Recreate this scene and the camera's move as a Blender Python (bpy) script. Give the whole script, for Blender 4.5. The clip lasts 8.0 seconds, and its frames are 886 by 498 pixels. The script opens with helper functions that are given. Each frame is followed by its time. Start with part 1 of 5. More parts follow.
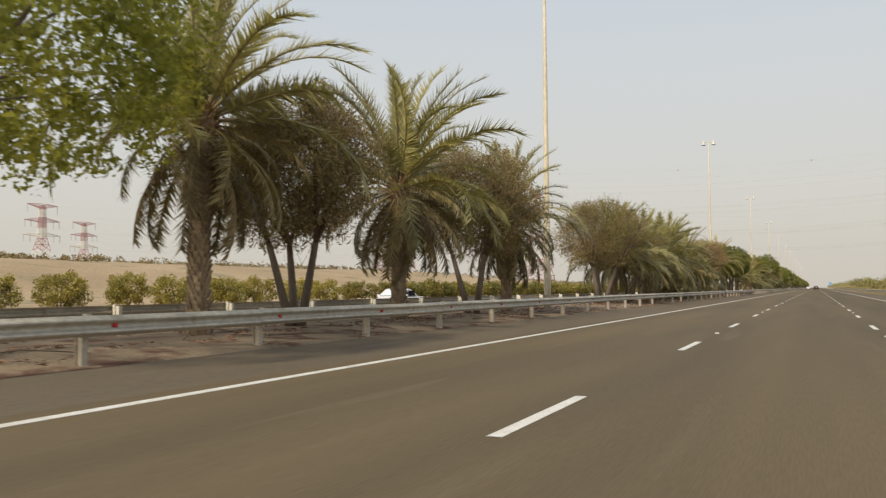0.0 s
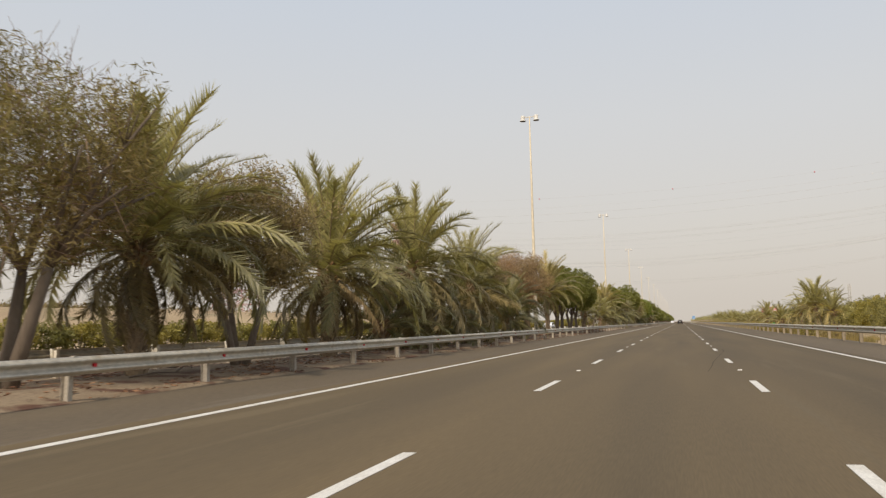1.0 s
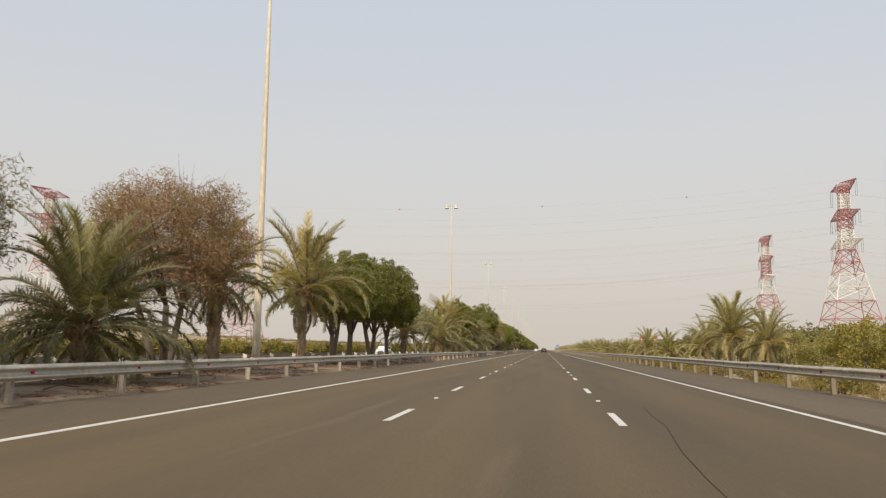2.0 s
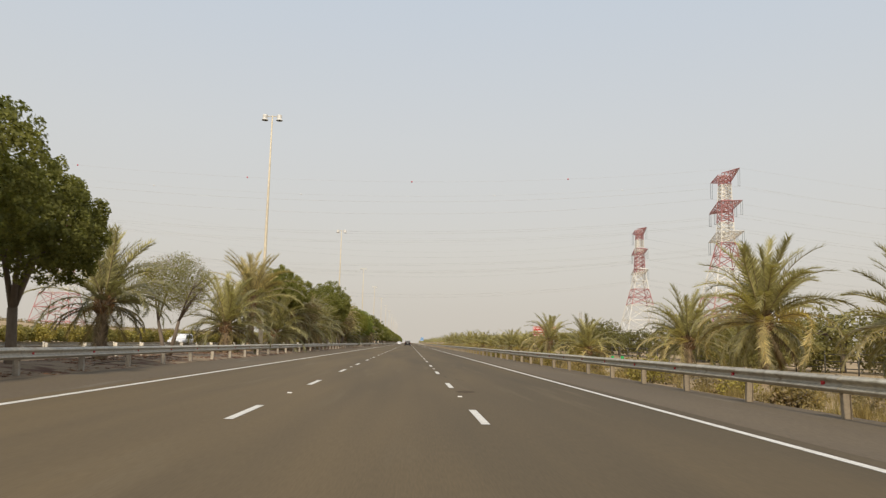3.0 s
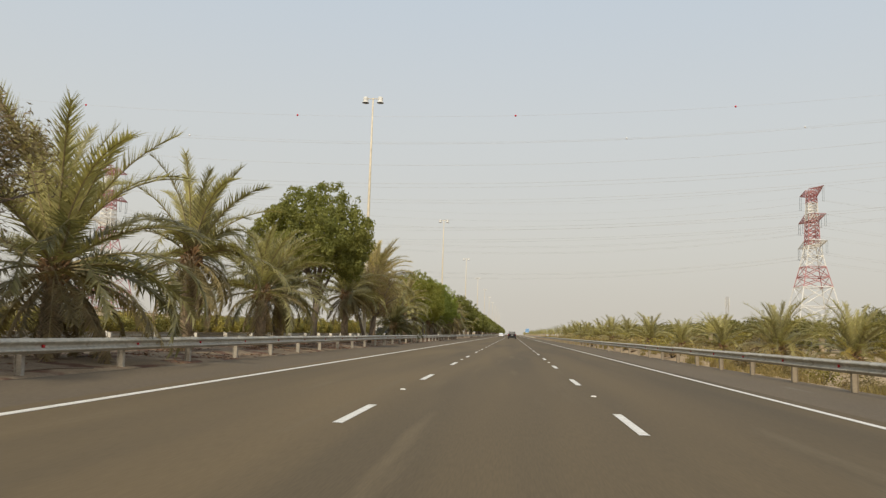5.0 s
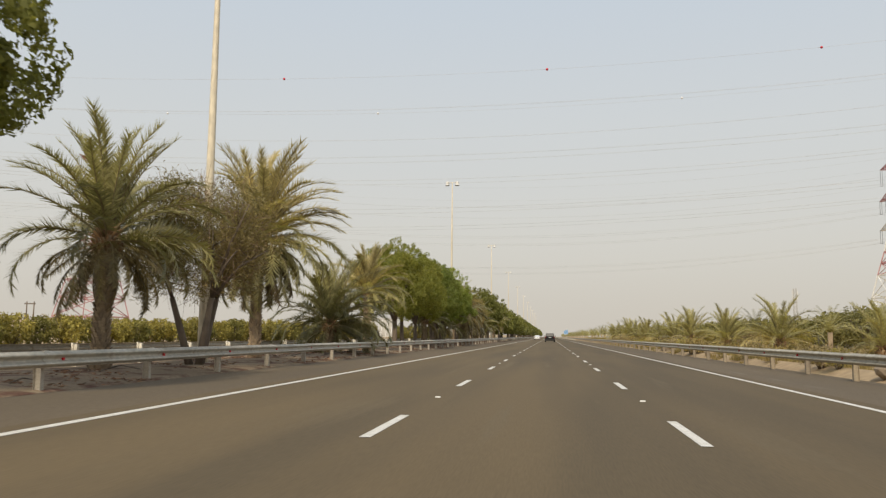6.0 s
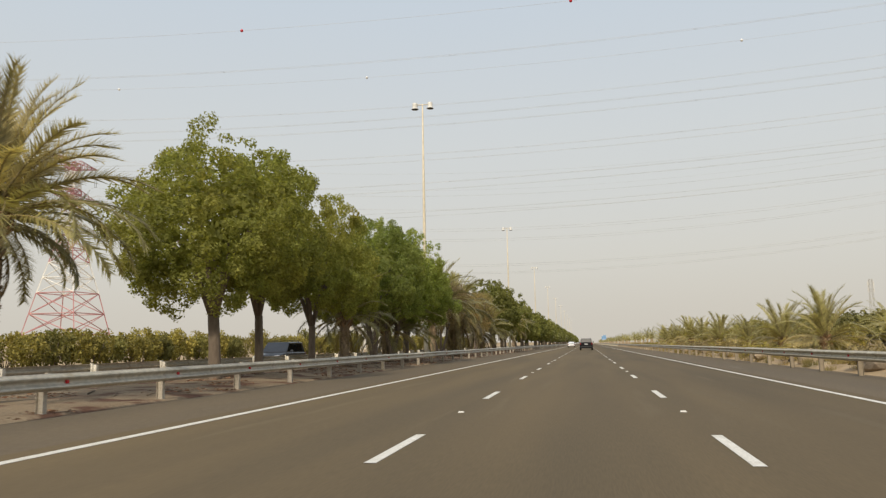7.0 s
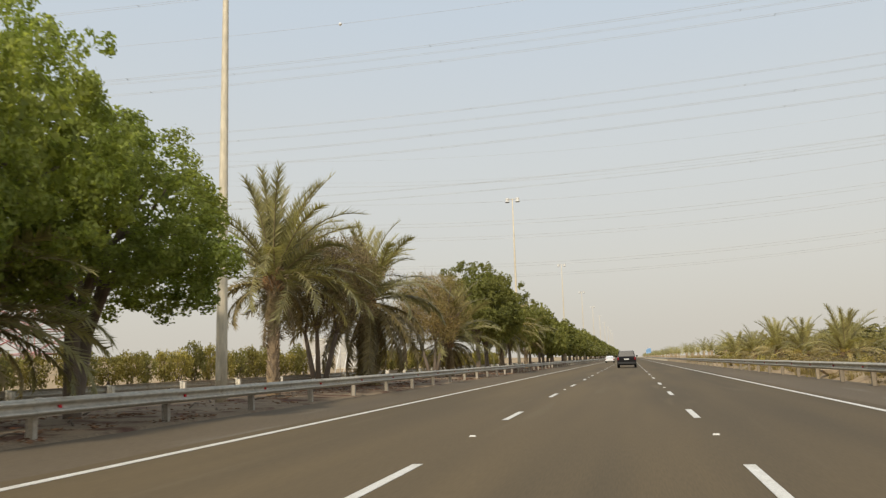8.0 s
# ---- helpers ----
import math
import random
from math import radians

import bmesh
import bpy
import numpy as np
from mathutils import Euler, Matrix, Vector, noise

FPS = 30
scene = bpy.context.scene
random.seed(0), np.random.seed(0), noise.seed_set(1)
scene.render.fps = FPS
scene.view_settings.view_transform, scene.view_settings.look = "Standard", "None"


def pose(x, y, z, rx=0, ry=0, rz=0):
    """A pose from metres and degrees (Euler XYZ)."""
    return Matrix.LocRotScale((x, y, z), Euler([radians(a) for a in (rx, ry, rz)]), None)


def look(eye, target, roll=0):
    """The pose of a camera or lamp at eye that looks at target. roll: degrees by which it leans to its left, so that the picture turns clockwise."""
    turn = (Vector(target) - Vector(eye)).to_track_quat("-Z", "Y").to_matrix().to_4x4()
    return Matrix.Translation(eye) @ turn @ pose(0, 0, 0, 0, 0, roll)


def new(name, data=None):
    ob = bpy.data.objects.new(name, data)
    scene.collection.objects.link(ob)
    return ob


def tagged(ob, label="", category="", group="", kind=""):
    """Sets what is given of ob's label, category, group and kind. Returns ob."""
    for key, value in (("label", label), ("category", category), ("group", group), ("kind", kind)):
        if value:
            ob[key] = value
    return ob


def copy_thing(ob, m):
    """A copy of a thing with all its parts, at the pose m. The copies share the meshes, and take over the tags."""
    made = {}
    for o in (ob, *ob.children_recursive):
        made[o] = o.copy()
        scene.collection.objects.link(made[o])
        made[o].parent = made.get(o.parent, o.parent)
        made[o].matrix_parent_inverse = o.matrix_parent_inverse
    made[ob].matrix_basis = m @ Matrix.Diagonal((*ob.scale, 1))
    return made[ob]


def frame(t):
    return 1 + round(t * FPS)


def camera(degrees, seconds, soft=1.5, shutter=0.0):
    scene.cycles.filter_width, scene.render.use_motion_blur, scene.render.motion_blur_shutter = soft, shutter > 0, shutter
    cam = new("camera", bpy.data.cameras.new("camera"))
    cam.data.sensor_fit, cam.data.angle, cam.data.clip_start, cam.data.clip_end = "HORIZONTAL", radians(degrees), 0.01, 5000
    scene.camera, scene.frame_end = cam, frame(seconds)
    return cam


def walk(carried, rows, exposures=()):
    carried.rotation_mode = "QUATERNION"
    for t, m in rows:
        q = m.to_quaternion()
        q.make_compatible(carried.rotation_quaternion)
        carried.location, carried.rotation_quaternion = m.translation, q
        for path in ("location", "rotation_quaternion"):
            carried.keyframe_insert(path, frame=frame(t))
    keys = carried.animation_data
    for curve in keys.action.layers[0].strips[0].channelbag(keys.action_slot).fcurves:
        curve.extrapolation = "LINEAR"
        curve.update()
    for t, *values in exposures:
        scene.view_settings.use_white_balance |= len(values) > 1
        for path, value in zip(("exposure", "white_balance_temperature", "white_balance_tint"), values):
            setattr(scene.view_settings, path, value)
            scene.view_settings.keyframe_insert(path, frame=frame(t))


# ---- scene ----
cam = camera(59.2, 8.0, soft=1.3, shutter=0.04)
# seconds, x, y, z, pitch, roll, yaw: the car drives along +y in the middle lane
ROWS = [
    (0.0, 0.41, -1.85, 1.127, 2.92, 0.23, 25.55),
    (0.5, 0.45, 16.78, 1.136, 4.02, 0.31, 22.01),
    (1.0, 0.59, 35.39, 1.140, 5.66, 1.20, 16.89),
    (1.5, 0.64, 54.01, 1.193, 6.52, 0.72, 12.08),
    (2.0, 0.65, 72.59, 1.134, 7.28, -0.58, 7.37),
    (2.2, 0.69, 80.01, 1.134, 7.52, -1.10, 5.12),
    (3.3, 0.68, 120.71, 1.138, 6.57, -1.19, -4.00),
    (3.5, 0.66, 128.12, 1.132, 6.45, -1.04, -4.35),
    (4.0, 0.55, 146.66, 1.133, 6.65, -1.42, -2.86),
    (4.5, 0.42, 165.14, 1.113, 6.34, -2.26, 1.47),
    (4.7, 0.34, 172.52, 1.128, 6.09, -2.14, 3.13),
    (5.8, 0.20, 213.16, 1.130, 6.28, -0.74, 7.45),
    (6.0, 0.20, 220.54, 1.125, 6.33, -0.56, 7.72),
    (6.5, 0.27, 239.08, 1.143, 6.49, -0.02, 8.53),
    (7.0, 0.32, 257.56, 1.141, 7.04, 1.03, 10.34),
    (7.5, 0.43, 276.08, 1.138, 7.54, 1.39, 11.96),
    (8.0, 0.66, 294.64, 1.175, 8.25, 1.65, 13.36),
]
walk(cam, [(t, pose(x, y, z, 90 + p, r, yaw)) for t, x, y, z, p, r, yaw in ROWS],
     [(0.0, 0.0, 6500, 10), (0.5, 0.0, 6560, 12), (1.0, 0.0, 6600, 13), (2.0, 0.0, 6600, 13), (3.5, -0.06, 6480, 10), (4.5, -0.07, 6450, 9), (6.0, -0.02, 6520, 10), (7.0, 0.0, 6500, 9.5), (8.0, 0.0, 6470, 9)])

# ---- light: a hazy desert afternoon, the sun high behind the car, a little to the left ----
SUN_HEIGHT, SUN_TURN = 40.0, 185.0     # degrees: above the horizon, clockwise from +y
world = bpy.data.worlds.new("hazy_sky")
scene.world = world
world.use_nodes = True
wn, wl = world.node_tree.nodes, world.node_tree.links
back = wn["Background"]
sky = wn.new("ShaderNodeTexSky")
sky.sky_type, sky.sun_disc = "NISHITA", False
sky.sun_elevation, sky.sun_rotation = radians(SUN_HEIGHT), radians(SUN_TURN)
sky.air_density, sky.dust_density, sky.ozone_density = 1.0, 6.0, 1.5
# airborne dust: a pale veil, warm at the horizon and blue-grey overhead
wtex = wn.new("ShaderNodeTexCoord")
wsep = wn.new("ShaderNodeSeparateXYZ")
wramp = wn.new("ShaderNodeValToRGB")
wl.new(wtex.outputs["Generated"], wsep.inputs[0])
wl.new(wsep.outputs["Z"], wramp.inputs[0])
ramp = wramp.color_ramp
ramp.elements[0].position, ramp.elements[0].color = 0.0, (6.15, 5.72, 5.0, 1)
ramp.elements[1].position, ramp.elements[1].color = 0.8, (4.8, 5.6, 6.7, 1)
for spot, tone in ((0.12, (6.22, 5.98, 5.4, 1)), (0.25, (6.05, 6.15, 5.95, 1)), (0.42, (5.5, 6.05, 6.5, 1))):
    ramp.elements.new(spot).color = tone
wmix = wn.new("ShaderNodeMixRGB")
wmix.inputs[0].default_value = 0.8
wl.new(sky.outputs[0], wmix.inputs[1])
wl.new(wramp.outputs[0], wmix.inputs[2])
wl.new(wmix.outputs[0], back.inputs[0])
back.inputs[1].default_value = 0.122
sun = new("sun", bpy.data.lights.new("sun", "SUN"))
sun.data.energy, sun.data.angle, sun.data.color = 3.0, radians(4.0), (1.0, 0.9, 0.74)
a, e = radians(SUN_TURN), radians(SUN_HEIGHT)
toward = Vector((math.sin(a) * math.cos(e), math.cos(a) * math.cos(e), math.sin(e)))
sun.matrix_world = look(toward * 50, (0, 0, 0))


# ---- materials ----
def material(name, colour, rough=0.7, metal=0.0, second=None, scale=1.0, fine=20.0, bump=0.0, third=None, mask=0.62,
             vary=0.0, island=0.0, stretch=(1, 1, 1), glow=None, through_light=0.0, spec=0.4, speckle=1.0, across=None):
    """A surface with a base colour, patches of a second and third one at two scales, fine relief and per-piece variation."""
    m = bpy.data.materials.new(name)
    m.use_nodes = True
    n, l = m.node_tree.nodes, m.node_tree.links
    b = n["Principled BSDF"]
    b.inputs["Roughness"].default_value = rough
    b.inputs["Metallic"].default_value = metal
    b.inputs["Specular IOR Level"].default_value = spec
    tc = n.new("ShaderNodeTexCoord")
    mp = n.new("ShaderNodeMapping")
    mp.inputs["Scale"].default_value = stretch
    l.new(tc.outputs["Object"], mp.inputs[0])

    def cloud(size, detail=5.0):
        t = n.new("ShaderNodeTexNoise")
        t.inputs["Scale"].default_value, t.inputs["Detail"].default_value = size, detail
        l.new(mp.outputs[0], t.inputs["Vector"])
        return t.outputs["Fac"]

    def mixed(fac, one, two, how="MIX"):
        x = n.new("ShaderNodeMixRGB")
        x.blend_type = how
        for i, v in enumerate((fac, one, two)):
            if hasattr(v, "is_linked"):
                l.new(v, x.inputs[i])
            else:
                x.inputs[i].default_value = v if i == 0 else (*v, 1)
        return x.outputs[0]

    def band(v, lo, hi, a0=0.0, a1=1.0):
        r = n.new("ShaderNodeMapRange")
        for i, k in enumerate((lo, hi, a0, a1)):
            r.inputs[i + 1].default_value = k
        l.new(v, r.inputs[0])
        return r.outputs[0]

    second = second or tuple(c * 0.8 for c in colour)
    col = mixed(band(cloud(scale), 0.35, 0.65), colour, second)
    if third:
        col = mixed(band(cloud(scale * 2.7, 8), mask, mask + 0.1), col, third)
    grain = cloud(fine, 3)
    col = mixed(1.0, col, mixed(band(grain, 0.3, 0.7), (1 - 0.18 * speckle,) * 3, (1 + 0.16 * speckle,) * 3), "MULTIPLY")
    for amount, socket in ((vary, "Object Info"), (island, "Geometry")):
        if amount:
            i = n.new("ShaderNodeObjectInfo") if socket == "Object Info" else n.new("ShaderNodeNewGeometry")
            v = i.outputs["Random"] if socket == "Object Info" else i.outputs["Random Per Island"]
            col = mixed(1.0, col, mixed(v, (1 - amount,) * 3, (1 + amount, 1 + amount * 0.9, 1 + amount * 0.5)), "MULTIPLY")
    if across:
        # a less travelled lane with darker binder; windscreen glare on the left is coloured in too
        part_x = n.new("ShaderNodeSeparateXYZ")
        l.new(tc.outputs["Object"], part_x.inputs[0])
        worn = band(part_x.outputs["X"], across[0], across[1], 1.0, across[2])
        wide = n.new("ShaderNodeCombineColor")
        for i in range(3):
            l.new(worn, wide.inputs[i])
        col = mixed(1.0, col, wide.outputs[0], "MULTIPLY")
    l.new(col, b.inputs["Base Color"])
    if bump:
        bp = n.new("ShaderNodeBump")
        bp.inputs["Strength"].default_value, bp.inputs["Distance"].default_value = bump, 0.02
        l.new(grain, bp.inputs["Height"])
        l.new(bp.outputs[0], b.inputs["Normal"])
    if through_light:
        tr = n.new("ShaderNodeBsdfTranslucent")
        l.new(mixed(1.0, col, (1.25, 1.2, 0.6), "MULTIPLY"), tr.inputs[0])
        ms = n.new("ShaderNodeMixShader")
        ms.inputs[0].default_value = through_light
        l.new(b.outputs[0], ms.inputs[1])
        l.new(tr.outputs[0], ms.inputs[2])
        l.new(ms.outputs[0], n["Material Output"].inputs[0])
    if glow:
        b.inputs["Emission Color"].default_value, b.inputs["Emission Strength"].default_value = (*glow, 1), 1.0
    return m


ASPHALT = material("asphalt", (0.152, 0.109, 0.056), 0.85, second=(0.112, 0.083, 0.046), scale=0.6, fine=60, bump=0.1, third=(0.15, 0.112, 0.062), mask=0.6, stretch=(1, 0.06, 1), spec=0.25, speckle=0.55, across=(-3.5, 4.5, 0.81))
SHOULDER = material("dusty_asphalt", (0.128, 0.1, 0.067), 0.9, second=(0.15, 0.115, 0.074), scale=0.5, fine=50, bump=0.3, third=(0.175, 0.145, 0.105), mask=0.62, stretch=(1, 0.1, 1), spec=0.2)
SAND = material("sand", (0.42, 0.315, 0.19), 0.95, second=(0.345, 0.25, 0.15), scale=0.06, fine=2.5, bump=0.5, third=(0.25, 0.21, 0.12), mask=0.58, spec=0.1)
MEDIAN = material("median_soil", (0.29, 0.22, 0.145), 0.95, second=(0.22, 0.165, 0.11), scale=0.35, fine=14, bump=0.8, third=(0.13, 0.072, 0.05), mask=0.51, spec=0.1)
PAINT = material("road_paint", (0.72, 0.69, 0.62), 0.7, second=(0.6, 0.56, 0.48), scale=3, fine=40, third=(0.35, 0.31, 0.26), mask=0.68)
PATCH = material("fresh_binder", (0.085, 0.062, 0.04), 0.9, second=(0.11, 0.08, 0.048), scale=6, fine=40, spec=0.1)
CRACK = material("sealed_crack", (0.05, 0.04, 0.03), 0.95, scale=4, fine=30, spec=0.05)
DUSTYSTEEL = material("dusty_galvanised_steel", (0.5, 0.46, 0.37), 0.5, 0.35, second=(0.42, 0.37, 0.28), scale=0.8, fine=9, third=(0.3, 0.25, 0.17), mask=0.6, vary=0.1)
STEEL = material("galvanised_steel", (0.52, 0.485, 0.41), 0.5, 0.25, second=(0.44, 0.4, 0.33), scale=0.8, fine=9, third=(0.33, 0.27, 0.19), mask=0.62, vary=0.08)
POSTSTEEL = material("weathered_post", (0.48, 0.44, 0.37), 0.7, 0.15, second=(0.36, 0.31, 0.25), scale=2, fine=18, vary=0.15)
POSTWHITE = material("whitish_post", (0.72, 0.68, 0.6), 0.65, second=(0.6, 0.55, 0.46), scale=2, fine=18, vary=0.12)
POSTSAND = material("sand_dusted_post", (0.33, 0.275, 0.2), 0.8, second=(0.25, 0.2, 0.14), scale=2, fine=18, vary=0.15)
REDGLASS = material("red_reflector", (0.55, 0.02, 0.03), 0.25, scale=5, fine=30)
POLE = material("cream_paint", (0.69, 0.61, 0.45), 0.55, second=(0.62, 0.54, 0.4), scale=1.5, fine=12, stretch=(1, 1, 0.2))
LAMPWHITE = material("lamp_housing", (0.72, 0.7, 0.64), 0.45, scale=3, fine=25)
LENS = material("lamp_lens", (0.05, 0.05, 0.05), 0.2, scale=3, fine=25)
FROND = material("palm_leaf", (0.275, 0.265, 0.14), 0.36, second=(0.31, 0.29, 0.16), scale=0.5, fine=5, vary=0.35, island=0.25, through_light=0.35)
FROND_TOP = material("sunlit_young_palm_leaf", (0.42, 0.39, 0.19), 0.36, second=(0.33, 0.31, 0.16), scale=0.5, fine=5, vary=0.3, island=0.25, through_light=0.4)
FROND_OLD = material("old_palm_leaf", (0.29, 0.24, 0.125), 0.4, second=(0.24, 0.2, 0.11), scale=0.5, fine=5, vary=0.35, island=0.25, through_light=0.3)
FROND_DARK = material("dark_palm_leaf", (0.165, 0.165, 0.085), 0.4, second=(0.23, 0.215, 0.11), scale=0.5, fine=5, vary=0.3, island=0.25, through_light=0.3)
FROND_GOLD = material("golden_palm_leaf", (0.52, 0.45, 0.25), 0.4, second=(0.41, 0.355, 0.19), scale=0.5, fine=5, vary=0.3, island=0.25, through_light=0.4)
FROND_DRY = material("dry_palm_leaf", (0.28, 0.215, 0.125), 0.75, second=(0.19, 0.145, 0.085), scale=0.6, fine=5, vary=0.3, island=0.25, through_light=0.2)
RACHIS = material("palm_stalk", (0.3, 0.24, 0.12), 0.6, scale=1, fine=9, vary=0.2)
PALMBARK = material("palm_bark", (0.4, 0.31, 0.215), 0.9, second=(0.29, 0.22, 0.15), scale=1.2, fine=16, bump=0.6, island=0.3)
STUB = material("leaf_base", (0.3, 0.18, 0.09), 0.85, second=(0.2, 0.125, 0.07), scale=2, fine=14, island=0.3)
BARK = material("tree_bark", (0.19, 0.145, 0.105), 0.9, second=(0.125, 0.098, 0.072), scale=1.5, fine=12, bump=0.9, stretch=(1, 1, 0.3))
LEAF = material("broad_leaf", (0.25, 0.278, 0.088), 0.65, second=(0.325, 0.315, 0.095), scale=0.35, fine=3, vary=0.15, island=0.3, through_light=0.58, spec=0.12)
TWIG = material("bare_twig", (0.33, 0.225, 0.16), 0.85, second=(0.26, 0.18, 0.13), scale=2, fine=12, spec=0.1)
# greener than LEAF, and lightened for the glare veiling these near crowns
LEAF_VEILED = material("veiled_green_leaf", (0.26, 0.32, 0.115), 0.65, second=(0.34, 0.37, 0.13), scale=0.35, fine=3, vary=0.15, island=0.3, through_light=0.65, spec=0.12)
# more olive than LEAF; dimmer light on mid and far rows coloured in
LEAF_DIM = material("dim_olive_leaf", (0.19, 0.205, 0.07), 0.65, second=(0.245, 0.245, 0.08), scale=0.35, fine=3, vary=0.15, island=0.3, through_light=0.45, spec=0.12)
LEAF_FARM = material("dark_farm_leaf", (0.19, 0.185, 0.075), 0.55, second=(0.235, 0.21, 0.085), scale=0.3, fine=3, vary=0.2, island=0.4, through_light=0.3, spec=0.15)
LEAF_FINE = material("feathery_leaf", (0.25, 0.21, 0.11), 0.65, second=(0.27, 0.205, 0.125), scale=0.4, fine=4, vary=0.15, island=0.4, through_light=0.35)
LEAF_RED = material("dry_feathery_leaf", (0.31, 0.235, 0.115), 0.7, second=(0.25, 0.225, 0.095), scale=0.4, fine=4, vary=0.15, island=0.4, through_light=0.35)
LEAF_RUST = material("rusty_feathery_leaf", (0.39, 0.255, 0.165), 0.7, second=(0.3, 0.225, 0.13), scale=0.4, fine=4, vary=0.15, island=0.4, through_light=0.35)
LEAF_HEDGE = material("hedge_leaf", (0.35, 0.3, 0.095), 0.6, second=(0.23, 0.21, 0.072), scale=0.5, fine=4, vary=0.25, island=0.4, through_light=0.35, spec=0.15)
LEAF_TAMARISK = material("tamarisk_leaf", (0.31, 0.285, 0.13), 0.65, second=(0.25, 0.235, 0.1), scale=0.5, fine=4, vary=0.2, island=0.35, through_light=0.4, spec=0.15)
LEAF_OLIVE = material("olive_hedge_leaf", (0.245, 0.225, 0.08), 0.6, second=(0.18, 0.178, 0.066), scale=0.5, fine=4, vary=0.2, island=0.3, through_light=0.35, spec=0.15)
GRASS = material("dry_grass", (0.33, 0.25, 0.11), 0.8, second=(0.22, 0.185, 0.075), scale=0.3, fine=4, island=0.4, through_light=0.35)
LITTER = material("leaf_litter", (0.17, 0.085, 0.055), 0.9, second=(0.25, 0.15, 0.095), scale=1, fine=8, island=0.5)
# red made paler and pinker, so the colour holds the distance haze
TOWER_RED = material("hazed_red_tower_paint", (0.45, 0.2, 0.2), 0.6, second=(0.54, 0.3, 0.28), scale=0.2, fine=3)
TOWER_WHITE = material("white_tower_paint", (0.86, 0.83, 0.75), 0.6, scale=0.2, fine=3)
WIRE = material("aluminium_conductor", (0.58, 0.58, 0.57), 0.5, 0.1, scale=0.2, fine=3)
INSULATOR = material("glass_insulator", (0.3, 0.33, 0.34), 0.3, scale=2, fine=12)
BALL_RED = material("red_marker", (0.6, 0.03, 0.05), 0.5, scale=2, fine=9)
BALL_WHITE = material("white_marker", (0.85, 0.85, 0.83), 0.5, scale=2, fine=9)
CARBLACK = material("black_car_paint", (0.012, 0.012, 0.014), 0.3, second=(0.016, 0.015, 0.015), scale=1, fine=9, spec=0.12)
CARWHITE = material("white_car_paint", (0.75, 0.75, 0.74), 0.25, scale=1, fine=9, spec=0.6)
CARGREY = material("dark_grey_car_paint", (0.03, 0.034, 0.042), 0.22, scale=1, fine=9, spec=0.45)
CARGLASS = material("tinted_glass", (0.006, 0.007, 0.008), 0.1, scale=1, fine=9, spec=0.06)
TYRE = material("tyre_rubber", (0.018, 0.018, 0.018), 0.9, scale=5, fine=30)
RIM = material("alloy_rim", (0.45, 0.45, 0.46), 0.3, 0.8, scale=5, fine=30)
TAIL = material("tail_light", (0.22, 0.012, 0.015), 0.2, scale=5, fine=30)
HEADLAMP = material("headlamp_glass", (0.75, 0.76, 0.78), 0.1, scale=5, fine=30)
PLATE = material("number_plate", (0.7, 0.7, 0.68), 0.5, scale=5, fine=30)
TRIMBLACK = material("black_plastic", (0.02, 0.02, 0.02), 0.6, scale=5, fine=30)
SIGNRED = material("red_sign_sheet", (0.55, 0.06, 0.05), 0.5, second=(0.48, 0.07, 0.06), scale=0.8, fine=6)
SIGNWHITE = material("white_sign_sheet", (0.8, 0.78, 0.75), 0.55, second=(0.72, 0.7, 0.66), scale=0.8, fine=6)
PAINTWHITE = material("white_steel_paint", (0.86, 0.85, 0.82), 0.5, second=(0.78, 0.76, 0.72), scale=1.5, fine=12)
DULLSHEET = material("dusty_hoarding_sheet", (0.5, 0.48, 0.44), 0.6, second=(0.44, 0.42, 0.38), scale=0.5, fine=6)
# sign blue lightened to include the haze in front of the far signs
SIGNBLUE = material("hazed_blue_sign_sheet", (0.2, 0.36, 0.58), 0.45, scale=0.8, fine=6)
CONCRETE = material("pale_concrete", (0.48, 0.43, 0.35), 0.9, second=(0.4, 0.35, 0.28), scale=0.8, fine=12, bump=0.5, vary=0.12)
SANDSTONE = material("sandy_stone", (0.34, 0.27, 0.19), 0.95, second=(0.27, 0.21, 0.145), scale=1.2, fine=14, bump=0.6, vary=0.2)
GREENCAP = material("green_plastic", (0.02, 0.35, 0.08), 0.5, scale=4, fine=20)
FENCEGREY = material("dark_fence", (0.075, 0.072, 0.06), 0.8, second=(0.15, 0.14, 0.12), scale=0.7, fine=7, vary=0.2)

rng = np.random.default_rng(7)


